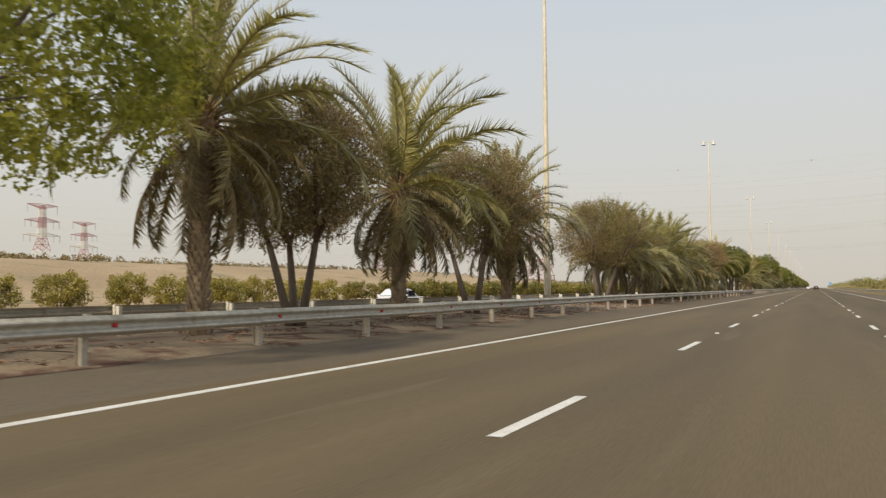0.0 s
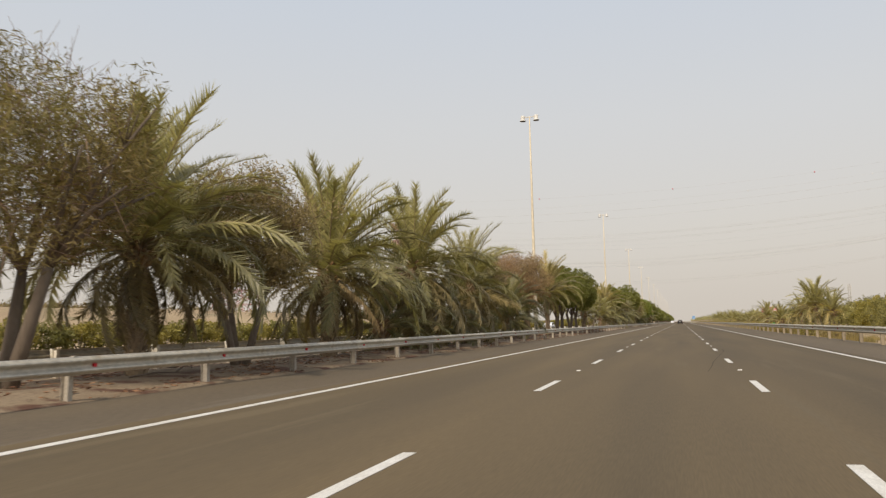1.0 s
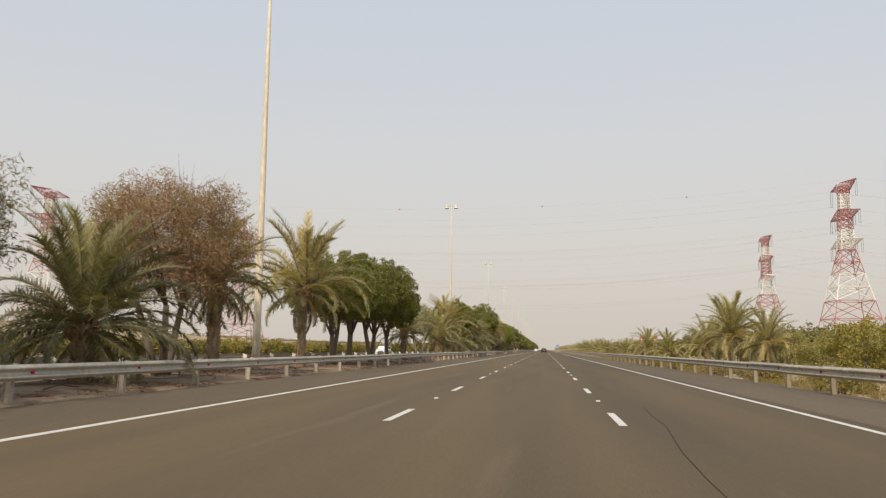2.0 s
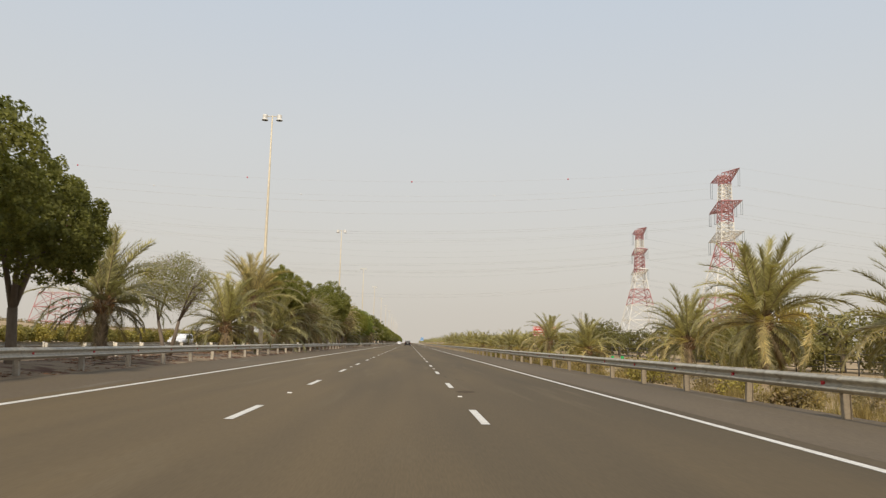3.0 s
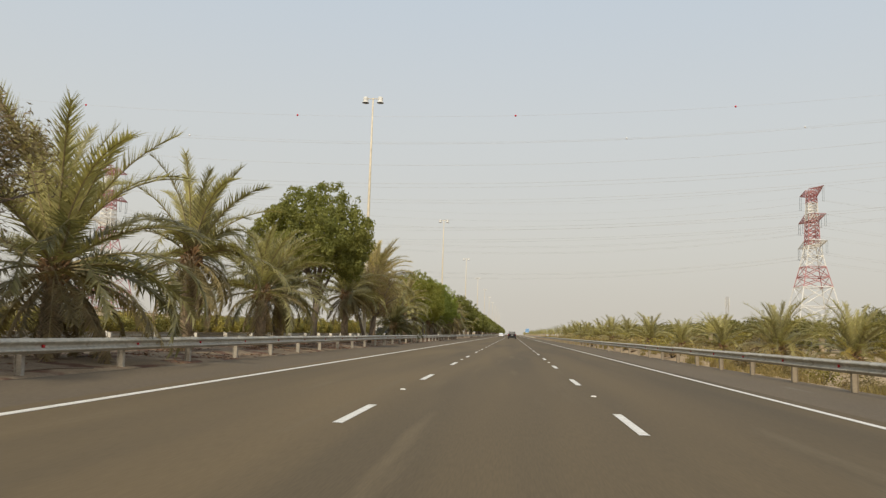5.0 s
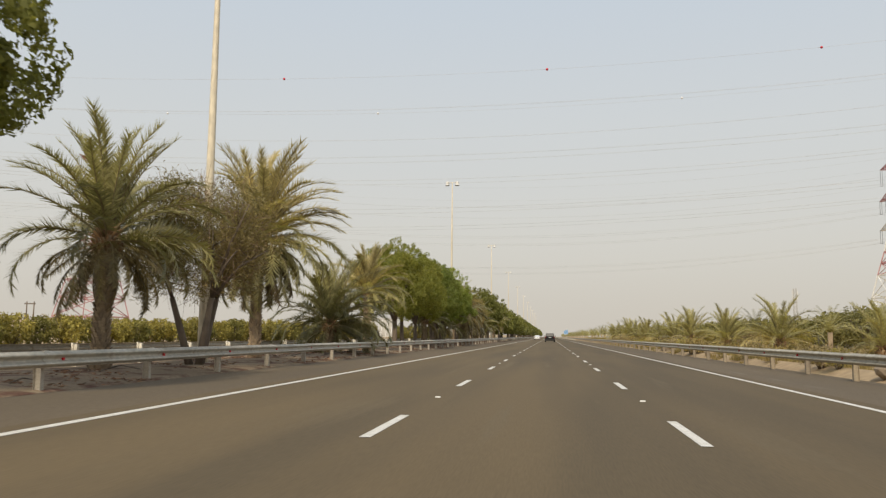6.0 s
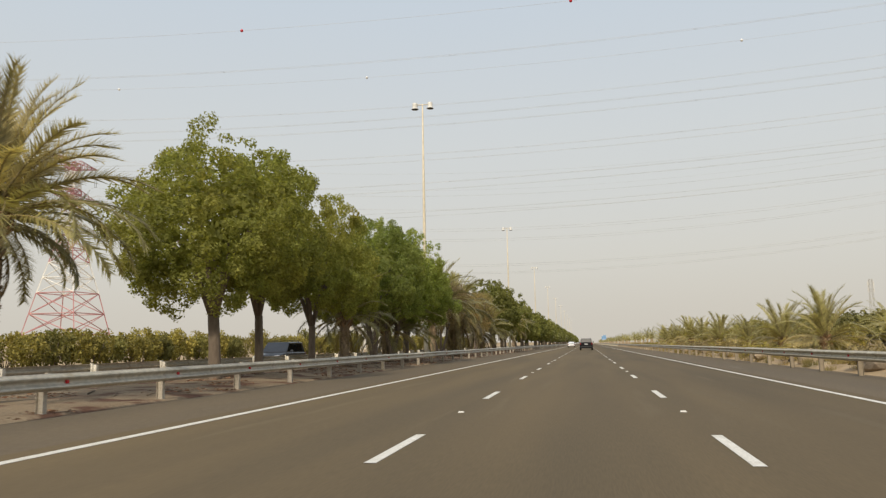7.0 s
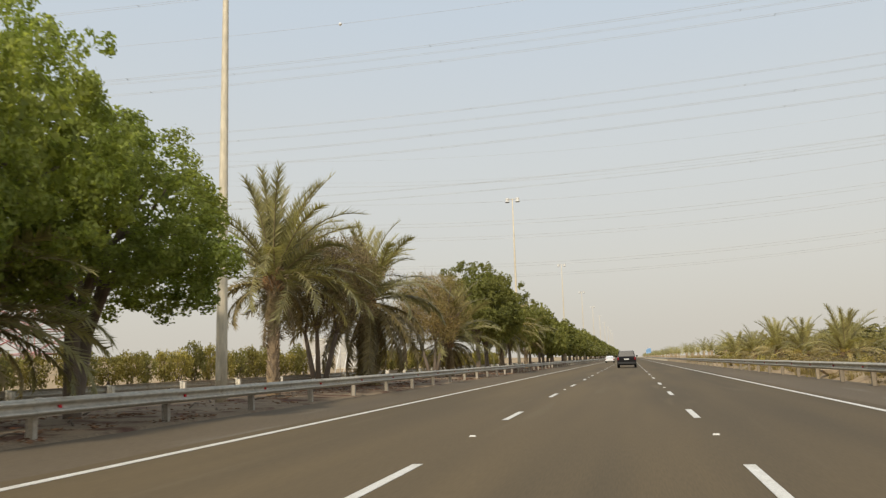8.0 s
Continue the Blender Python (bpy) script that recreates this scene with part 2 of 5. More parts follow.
# ---- helpers for meshes ----
class Shape:
    """Collects vertices and faces of one mesh."""

    def __init__(self):
        self.v, self.f, self.s = [], [], []

    def add(self, verts, faces, smooth=False):
        k = len(self.v)
        self.v.extend(tuple(map(float, p)) for p in verts)
        self.f.extend(tuple(i + k for i in q) for q in faces)
        self.s.extend([smooth] * len(faces))
        return self

    def box(self, lo, hi, bevel=0.0):
        (x0, y0, z0), (x1, y1, z1) = lo, hi
        if not bevel:
            return self.add([(x0, y0, z0), (x1, y0, z0), (x1, y1, z0), (x0, y1, z0), (x0, y0, z1), (x1, y0, z1), (x1, y1, z1), (x0, y1, z1)],
                            [(3, 2, 1, 0), (4, 5, 6, 7), (0, 1, 5, 4), (1, 2, 6, 5), (2, 3, 7, 6), (3, 0, 4, 7)])
        bm = bmesh.new()
        bmesh.ops.create_cube(bm, size=1)
        for v in bm.verts:
            v.co = Vector(((x0, x1)[v.co.x > 0], (y0, y1)[v.co.y > 0], (z0, z1)[v.co.z > 0]))
        bmesh.ops.bevel(bm, geom=bm.edges[:], offset=bevel, segments=2, affect="EDGES", profile=0.5)
        return self.take(bm)

    def take(self, bm, smooth=False):
        bm.verts.index_update()
        self.add([v.co for v in bm.verts], [[v.index for v in f.verts] for f in bm.faces], smooth)
        bm.free()
        return self

    def rod(self, a, b, r0, r1=None, n=4, caps=True):
        a, b = Vector(a), Vector(b)
        r1 = r0 if r1 is None else r1
        d = (b - a).normalized()
        u = d.cross(Vector((0, 0, 1)) if abs(d.z) < 0.9 else Vector((1, 0, 0))).normalized()
        w = d.cross(u)
        ring = [(math.cos(math.tau * i / n), math.sin(math.tau * i / n)) for i in range(n)]
        vs = [a + (u * c + w * s) * r0 for c, s in ring] + [b + (u * c + w * s) * r1 for c, s in ring]
        fs = [(i, (i + 1) % n, n + (i + 1) % n, n + i) for i in range(n)]
        if caps:
            fs += [tuple(range(n - 1, -1, -1)), tuple(range(n, 2 * n))]
        return self.add(vs, fs, n > 5)

    def tube(self, pts, radii, n=8):
        """A round tube along points, closed at the ends."""
        k0 = len(self.v)
        pts = [Vector(p) for p in pts]
        up = Vector((0.3, 0.95, 0.1)).normalized()
        vs = []
        for i, p in enumerate(pts):
            d = (pts[min(i + 1, len(pts) - 1)] - pts[max(i - 1, 0)]).normalized()
            u = d.cross(up)
            u = u.normalized() if u.length > 0.05 else d.orthogonal().normalized()
            w = d.cross(u)
            vs += [p + (u * math.cos(math.tau * j / n) + w * math.sin(math.tau * j / n)) * radii[i] for j in range(n)]
        fs = [(i * n + j, i * n + (j + 1) % n, (i + 1) * n + (j + 1) % n, (i + 1) * n + j) for i in range(len(pts) - 1) for j in range(n)]
        fs += [tuple(range(n - 1, -1, -1)), tuple((len(pts) - 1) * n + j for j in range(n))]
        return self.add(vs, fs, True)

    def lathe(self, rings, n=16, at=(0, 0, 0)):
        """Turns (radius, z) pairs about a vertical axis."""
        x, y, z = at
        vs = [(x + r * math.cos(math.tau * j / n), y + r * math.sin(math.tau * j / n), z + h) for r, h in rings for j in range(n)]
        fs = [(i * n + j, i * n + (j + 1) % n, (i + 1) * n + (j + 1) % n, (i + 1) * n + j) for i in range(len(rings) - 1) for j in range(n)]
        fs += [tuple(range(n - 1, -1, -1)), tuple((len(rings) - 1) * n + j for j in range(n))]
        return self.add(vs, fs, True)

    def mesh(self, name, mat):
        me = bpy.data.meshes.new(name)
        me.from_pydata(self.v, [], self.f)
        me.polygons.foreach_set("use_smooth", self.s)
        me.materials.append(mat)
        me.update()
        return me


def thing(name, at=(0, 0, 0), label="", category="", group="", kind="", turn=0.0, size=1.0):
    ob = new(name)
    ob.empty_display_size = 0.2
    ob.matrix_basis = Matrix.LocRotScale(at, Euler((0, 0, radians(turn))), (size, size, size))
    return tagged(ob, label, category, group, kind)


def part(name, shape, mat, parent, label="", kind="", m=None):
    """Links a shape (or a finished mesh) as one mesh object under a thing or part."""
    ob = new(name, shape if isinstance(shape, bpy.types.Mesh) else shape.mesh(name, mat))
    ob.parent = parent
    if m is not None:
        ob.matrix_basis = m
    return tagged(ob, label, kind=kind)


def solid(name, shape, mat, label="", category="", kind="", group=""):
    return tagged(new(name, shape.mesh(name, mat)), label, category, group, kind)


# ---- ground, roads and markings ----
EDGE_L, EDGE_R, LANE = -5.73, 5.39, 1.825
RAIL_L, RAIL_M, RAIL_R = -9.3, -14.7, 8.45
DASH, PERIOD, FIRST = 2.44, 9.016, 15.17
END = 2400.0
LOW = -0.3          # the opposite carriageway lies a little lower


def smooth(v, lo, hi):
    k = min(1, max(0, (v - lo) / (hi - lo)))
    return k * k * (3 - 2 * k)


def ground_z(x, y):
    """Height of the land: flat under the roads, dunes to the west, a shallow sandy drop to the east."""
    if -9.0 < x < 8.75:
        return -0.08
    if -32.2 < x < -14.9:
        return -0.38
    if -15 < x <= -9.0:
        return 0.03 + 0.07 * noise.noise((x * 0.5, y * 0.4, 0)) + 0.1 * smooth(-abs(x + 12), -2.6, -1.0)
    if x >= 8.75:
        rough = 0.12 * noise.noise((x * 0.25, y * 0.25, 3)) + 0.05 * noise.noise((x, y, 5))
        return -0.06 + 0.34 * smooth(x, 8.75, 9.5) * smooth(y, 205, 235) - 0.3 * smooth(x, 8.9, 11.5) + rough * smooth(x, 9, 12) + 0.15 * smooth(x, 14, 30)
    far = smooth(-x, 50, 105)
    crest = 5.6 - 2.3 * smooth(y, 190, 330)
    return 0.02 + 0.15 * smooth(-x, 32, 36) + far * (crest + 1.1 * noise.noise((x * 0.02, y * 0.015, 1)) + 0.3 * noise.noise((x * 0.1, y * 0.08, 2))) - smooth(-x, 160, 260) * crest * 0.7


def ground_sheet():
    xs = [-3000, -1500, -800, -500, -350, -260, -210, -180, -160, -145, -132, -121, -112, -104, -97, -90, -84, -78, -72, -66, -60, -55, -50, -46, -42, -39, -36, -34, -32.3, -32.1,
          -15.0, -14.8, -14, -13.2, -12.4, -11.6, -10.8, -10, -9.2, -8.9, 8.7, 8.9, 9.6, 10.4, 11.3, 12.3, 13.5, 15, 17, 20, 24, 29, 35, 45, 60, 90, 140, 220, 400, 800, 1500, 3000]
    ys = [-400, -200, -100, -50] + list(np.arange(-30, 470, 2.5)) + list(np.arange(470, 900, 15)) + [950, 1100, 1400, 1800, 2400, 3200]
    s = Shape()
    n = len(xs)
    s.add([(x, y, ground_z(x, y)) for y in ys for x in xs], [(j * n + i, j * n + i + 1, (j + 1) * n + i + 1, (j + 1) * n + i) for j in range(len(ys) - 1) for i in range(n - 1)], True)
    ob = solid("ground", s, SAND, "pale sandy desert ground with low dunes", "ground", "structure")
    ob.data.materials.append(MEDIAN)
    mids = [(xs[i] + xs[i + 1]) / 2 for i in range(n - 1)]
    for k, p in enumerate(ob.data.polygons):
        if -15 < mids[k % (n - 1)] < -9:
            p.material_index = 1
    return ob


def strip(s, x0, x1, y0, y1, z, thick=0.1, step=60):
    ys = np.linspace(y0, y1, max(2, int((y1 - y0) / step)))
    k = len(ys)
    v = [(x, y, h) for y in ys for x, h in ((x0, z - thick), (x0, z), (x1, z), (x1, z - thick))]
    f = [(j * 4 + i, j * 4 + i + 1, j * 4 + 5 + i, j * 4 + 4 + i) for j in range(k - 1) for i in range(3)]
    s.add(v, f)
    return s


ground_sheet()
solid("road", strip(Shape(), -6.2, 5.8, -120, END, 0.0), ASPHALT, "three-lane brown-grey asphalt carriageway", "road", "structure")
solid("road_shoulder", strip(Shape(), -9.05, -6.2, -120, END, -0.003), SHOULDER, "dusty asphalt hard shoulder beside the median", "road shoulder", "structure")
solid("road_shoulder", strip(Shape(), 5.8, 8.8, -120, END, -0.003), SHOULDER, "dusty asphalt hard shoulder beside the verge", "road shoulder", "structure")
solid("road_opposite", strip(Shape(), -32.0, -15.1, -120, END, LOW), SHOULDER, "asphalt of the opposite carriageway", "road", "structure")
for x in (EDGE_L, EDGE_R, -18.3, -29.4):
    solid("edge_line", strip(Shape(), x - (0.065 if x > 0 else 0.08), x + (0.065 if x > 0 else 0.08), -120, 1500, 0.006 + (LOW if x < -10 else 0), 0.005), PAINT, "worn white painted edge line", "road marking", "structure")
dash_mesh = strip(Shape(), -0.062, 0.062, -DASH, 0, 0.006, 0.005, 9).mesh("lane_dash", PAINT)
stud = Shape()
stud.add([(-0.05, -0.05, 0), (0.05, -0.05, 0), (0.05, 0.05, 0), (-0.05, 0.05, 0), (-0.04, -0.015, 0.02), (0.04, -0.015, 0.02), (0.04, 0.015, 0.02), (-0.04, 0.015, 0.02)],
         [(4, 5, 6, 7), (0, 1, 5, 4), (1, 2, 6, 5), (2, 3, 7, 6), (3, 0, 4, 7)])
stud_mesh = stud.mesh("road_stud", PAINT)
for x in (-LANE, LANE):
    line = thing("lane_marking", (x, 0, 0), "dashed white lane line painted on asphalt", "road marking", kind="structure")
    for k in range(-3, 75):
        part("lane_dash", dash_mesh, None, line, m=pose(0, FIRST + k * PERIOD, 0))
        if k < 45 and k % 2 == 0:
            part("road_stud", stud_mesh, None, line, m=pose(0, FIRST + k * PERIOD + 3.3, 0.001))
    far_dash = Shape()
    for k in range(75, 150):
        strip(far_dash, -0.062, 0.062, FIRST + k * PERIOD - DASH, FIRST + k * PERIOD, 0.006, 0.005, 9)
    part("far_lane_dash", far_dash, PAINT, line, kind="stuff")
for x in (-22.0, -25.7):
    line = Shape()
    for k in range(0, 60):
        strip(line, x - 0.075, x + 0.075, FIRST + k * PERIOD - DASH, FIRST + k * PERIOD, LOW + 0.006, 0.005, 9)
    solid("lane_marking", line, PAINT, "dashed white line of the opposite carriageway", "road marking", "structure")

# ---- guard rails ----
def beam_shape(side, length=4.3):
    """One W-beam panel, 4.3 m long, facing +x (side 1) or -x."""
    prof = [(0.0, 0.0), (0.015, 0.02), (0.075, 0.05), (0.083, 0.07), (0.075, 0.09), (0.01, 0.13), (0.0, 0.155), (0.01, 0.18), (0.075, 0.22), (0.083, 0.24), (0.075, 0.26), (0.015, 0.29), (0.0, 0.31)]
    s = Shape()
    pts = [(x, z) for x, z in prof] + [(x - 0.012, z) for x, z in reversed(prof)]
    n = len(pts)
    v = [(side * x, y, z) for y in (0, length) for x, z in pts]
    f = [(i, (i + 1) % n, n + (i + 1) % n, n + i) for i in range(n)]
    half = len(prof)
    for base in (0, n):
        for i in range(half - 1):
            f.append((base + i, base + i + 1, base + n - 2 - i, base + n - 1 - i))
    return s.add(v, f)


def guard_rail(x, side, first, label, y0, y1, far, reflect, metal, leg):
    """Posts every 4 m, lapped beams on the side of the traffic and small red reflectors."""
    rail = thing("guard_rail", (x, 0, 0), label, "guard rail", "guard rails along the motorway")
    beam = beam_shape(side).mesh("beam", metal)
    post = Shape()
    for lo, hi in (((-0.075, -0.055, -0.3), (-0.065, 0.055, 0.74)), ((0.065, -0.055, -0.3), (0.075, 0.055, 0.74)), ((-0.065, -0.005, -0.3), (0.065, 0.005, 0.74))):
        post.box(lo, hi)
    post.box((side * 0.11 - 0.035, -0.05, 0.46), (side * 0.11 + 0.035, 0.05, 0.78))
    post = post.mesh("post", leg)
    glass = Shape().box((0, -0.04, -0.03), (0.03 * side, 0.04, 0.03)) if side > 0 else Shape().box((-0.03, -0.05, -0.04), (0, 0.05, 0.04))
    glass = glass.mesh("reflector", REDGLASS)
    k = 0
    y = first
    off = side * 0.15
    while y < y1:
        if y >= y0:
            part("post", post, None, rail, m=pose(0, y, 0, rng.normal(0, 0.6), rng.normal(0, 1.0), 0))
            part("beam", beam, None, rail, m=pose(off + side * 0.012 * (k % 2), y - 0.15, 0.45 + rng.normal(0, 0.004)))
            if reflect:
                part("reflector", glass, None, rail, "red reflector", m=pose(off + side * 0.01, y + 0.45, 0.6))
        y += 4.0
        k += 1
    s = Shape()
    prof = [(0, 0.45), (0.08, 0.52), (0.0, 0.605), (0.08, 0.69), (0, 0.76)]
    v = [(off + side * a, yy, b) for yy in (y, far) for a, b in prof] + [(off + side * (a - 0.02), yy, b) for yy in (y, far) for a, b in prof]
    s.add(v, [(i, i + 1, i + 6, i + 5) for i in range(4)] + [(10 + i, 11 + i, 16 + i, 15 + i) for i in range(4)])
    while y < far:
        s.box((-0.07, y - 0.05, -0.2), (0.07, y + 0.05, 0.74))
        y += 4.0
    part("far_beam", s, metal, rail, kind="stuff")
    return rail


guard_rail(RAIL_L, 1, -17.8, "galvanised W-beam guard rail with red reflectors on the median", -18, 420, 1300, True, STEEL, POSTSTEEL)
guard_rail(RAIL_M, -1, -16.3, "galvanised guard rail on the far side of the median", -17, 430, 1300, False, STEEL, POSTWHITE)
guard_rail(RAIL_R, -1, -16.7, "galvanised W-beam guard rail with red reflectors on the verge", 20, 470, 1300, True, DUSTYSTEEL, POSTSAND)

# ---- street lamps ----
def street_lamp(y):
    lamp = thing("street_lamp", (-12.0, y, 0.0), "tall cream-painted steel lamp post with twin bell-shaped heads", "street lamp", "lamp posts along the median")
    part("base_plate", Shape().box((-0.3, -0.3, 0.0), (0.3, 0.3, 0.12), 0.02), CONCRETE, lamp)
    part("pole", Shape().lathe([(0.19, 0.1), (0.175, 2.0), (0.14, 7.0), (0.1, 13.0), (0.055, 20.45), (0.0, 20.5)], 12), POLE, lamp)
    part("door_cover", Shape().box((-0.065, -0.205, 0.8), (0.065, -0.165, 1.35), 0.008), POLE, lamp)
    part("bracket_arm", Shape().rod((-0.68, 0, 20.4), (0.68, 0, 20.4), 0.035, n=8), POLE, lamp)
    for x in (-0.62, 0.62):
        head = part("lamp_head", Shape().lathe([(0.0, 0.5), (0.2, 0.49), (0.215, 0.4), (0.2, 0.22), (0.21, 0.12), (0.29, 0.02), (0.3, 0.0)][::-1], 14, (x, 0, 20.05)), LAMPWHITE, lamp, "white bell-shaped lamp head")
        part("lens", Shape().lathe([(0.285, 0.0), (0.25, -0.035), (0.0, -0.05)][::-1], 14, (x, 0, 20.05)), LENS, head, "dark glass lens")
    return lamp


first_lamp = street_lamp(36.5)
for x, y in [(-12.0, 106.0), (-11.8, 176.35), (-11.75, 246.5), (-11.9, 317.25)] + [(-12.0, 386.6 + 70 * k) for k in range(9)]:
    copy_thing(first_lamp, pose(x, y, 0))

# ---- date palms ----
def frond_mesh(length, droop, mat, pairs=76, leaf=0.6, hang=0.12, fold=26.0, seed=0):
    """A feather leaf that leaves the crown along +x and bows down towards its tip: a stalk with two rows of narrow leaflets."""
    r = np.random.default_rng(seed)
    s = Shape()
    steps = 9
    pts = []
    p, ang = Vector((0, 0, 0)), 0.0
    sway = r.normal(0, 0.14)
    for i in range(steps + 1):
        pts.append(p.copy())
        t = (i + 0.5) / steps
        p = p + Vector((math.cos(ang), sway * t * t, math.sin(ang))) * (length / steps)
        ang -= radians(droop) / steps * (0.25 + 1.5 * t)
    s.tube(pts, [0.036 * (1 - i / steps) ** 0.8 + 0.005 for i in range(steps + 1)], 3)
    stalk = len(s.f)
    for k in range(pairs):
        t = 0.13 + 0.87 * (k + 0.5) / pairs
        i = min(int(t * steps), steps - 1)
        d = (pts[i + 1] - pts[i]).normalized()
        for side in (-1, 1):
            at = pts[i].lerp(pts[i + 1], t * steps - i) + d * r.uniform(-0.015, 0.015)
            out = Vector((0, side, 0))
            up = d.cross(out) * side
            ln = leaf * (0.5 + 0.55 * math.sin(math.pi * min(1, 0.2 + 0.72 * t))) * r.uniform(0.8, 1.15)
            a, v = radians(64 - 30 * t + r.normal(0, 7)), radians(fold + r.normal(0, 12))
            way = out * (math.sin(a) * math.cos(v)) + d * math.cos(a) + up * (math.sin(a) * math.sin(v))
            tip = at + way * ln - up * (hang * ln * r.uniform(0.4, 1.8))
            w = d * 0.036 + up * 0.012
            s.add([at - w, at + w, tip], [(0, 1, 2)])
    me = s.mesh("frond", mat)
    me.materials.append(RACHIS)
    for f in me.polygons[:stalk]:
        f.material_index = 1
    return me


# leaf colours of a crown, from the newest leaves in the middle, lightened as if sunlit, to the oldest at the skirt
TONES = {
    "grey": (FROND_TOP, FROND_TOP, FROND, FROND, FROND_OLD, FROND_DRY),
    "gold": (FROND_GOLD, FROND_GOLD, FROND_GOLD, FROND_TOP, FROND, FROND_DRY),
    "dark": (FROND, FROND_DARK, FROND_DARK, FROND_DARK, FROND_DARK, FROND_DRY),
    "young": (FROND_TOP, FROND_TOP, FROND_TOP, FROND_GOLD, FROND, FROND_DRY),
}
BOWS = (34, 54, 74, 84, 66, 42)      # how far a leaf of each age bows
ARCH = {"grey": 1.22, "gold": 1.2, "dark": 1.35, "young": 1.35}
FROND_KIT = {}


def frond_for(tone, age, variant):
    key = (TONES[tone][age].name, age, variant, ARCH[tone])
    if key not in FROND_KIT:
        FROND_KIT[key] = frond_mesh(4.0, BOWS[age] * ARCH[tone] * (0.82, 1.0, 1.22)[variant], TONES[tone][age], fold=(38, 32, 26, 22, 14, 6)[age], hang=(0.08, 0.1, 0.14, 0.2, 0.3, 0.45)[age], seed=17 * age + variant)
    return FROND_KIT[key]


def palm_trunk(height, r0, seed):
    """A leaning-free trunk clad in overlapping leaf-base stubs, wider at foot and neck."""
    r = np.random.default_rng(seed)
    s = Shape()
    rad = lambda z: r0 * (1.18 - 0.3 * smooth(z, 0, 0.8) + 0.28 * smooth(z, height - 0.8, height))
    zs = np.linspace(-0.25, height, 12)
    s.tube([(0, 0, z) for z in zs], [rad(max(z, 0)) * 0.92 for z in zs], 10)
    z, row = 0.0, 0
    while z < height:
        n = 11
        for j in range(n):
            a = math.tau * (j + 0.5 * (row % 2)) / n + r.normal(0, 0.05)
            R = rad(z)
            c, sn = math.cos(a), math.sin(a)
            w, h, o = R * 0.3, 0.17 * r.uniform(0.8, 1.25), R + r.uniform(0.04, 0.105)
            tx, ty = -sn * w, c * w
            b = R * 0.88
            s.add([(b * c - tx, b * sn - ty, z - 0.06), (b * c + tx, b * sn + ty, z - 0.06), (o * c + tx * 0.7, o * sn + ty * 0.7, z + h), (o * c - tx * 0.7, o * sn - ty * 0.7, z + h), (b * c, b * sn, z + h * 0.8)],
                  [(0, 1, 2, 3), (0, 3, 4), (1, 4, 2), (3, 2, 4)])
        z += 0.14
        row += 1
    return s


def date_palm(x, y, neck, top, seed, label, group, fronds=56, low=-30.0, dry=5, blown=0.0, tone="grey"):
    """Trunk up to the neck, then leaves from upright in the middle to those that hang at the skirt (low: their angle at the neck)."""
    r = np.random.default_rng(seed)
    base = ground_z(x, y)
    palm = thing("date_palm", (x, y, base), label, "palm tree", group)
    neck = max(neck, top - 5.0)
    neck_h = max(0.35, neck - base)
    size = (top - neck) / 3.8
    part("trunk", palm_trunk(neck_h, 0.2 + 0.04 * r.random(), seed), PALMBARK, palm, "rough brown trunk of cut leaf stubs")
    collar = Shape()
    for k in range(64):
        az, z = k * 2.4, neck_h - 0.45 + 0.7 * k / 64
        c, sn, q = math.cos(az), math.sin(az), 0.3 - 0.14 * k / 64
        collar.rod((c * q * 0.7, sn * q * 0.7, z), (c * (q + 0.17), sn * (q + 0.17), z + 0.22), 0.055, 0.03, 4)
    part("leaf_base_collar", collar, STUB, palm, "orange-brown cut leaf bases")
    for k in range(fronds + dry):
        old = k >= fronds
        rise = r.uniform(-82, -52) if old else 87 - (87 - low) * ((k + 0.5) / fronds) ** 1.02 + r.normal(0, 7)
        rise = min(rise, 83)
        age = 0 if rise > 66 else 1 if rise > 46 else 2 if rise > 25 else 3 if rise > 0 else 4 if rise > -32 or not old and k % 3 else 5
        az = radians(k * 137.5 + r.uniform(-22, 22))
        az += 0.38 * blown * math.sin(radians(70) - az)
        g = size * r.uniform(0.86, 1.06) * (0.5 if old else 0.68 if age > 3 and low > -70 else 0.88 if k < 4 else 1.0)
        out = 0.06 + 0.1 * (age > 1)
        lift = neck_h - 0.05 + 0.004 * rise
        m = Matrix.Translation((out * math.cos(az), out * math.sin(az), lift)) @ Matrix.Rotation(az, 4, "Z") @ Matrix.Rotation(radians(-rise), 4, "Y") @ Matrix.Rotation(r.normal(0, 0.35), 4, "X") @ Matrix.Diagonal((g, g, g, 1))
        part("frond", frond_for(tone, 5 if old else age, int(r.integers(3))), None, palm, m=m)
    return palm


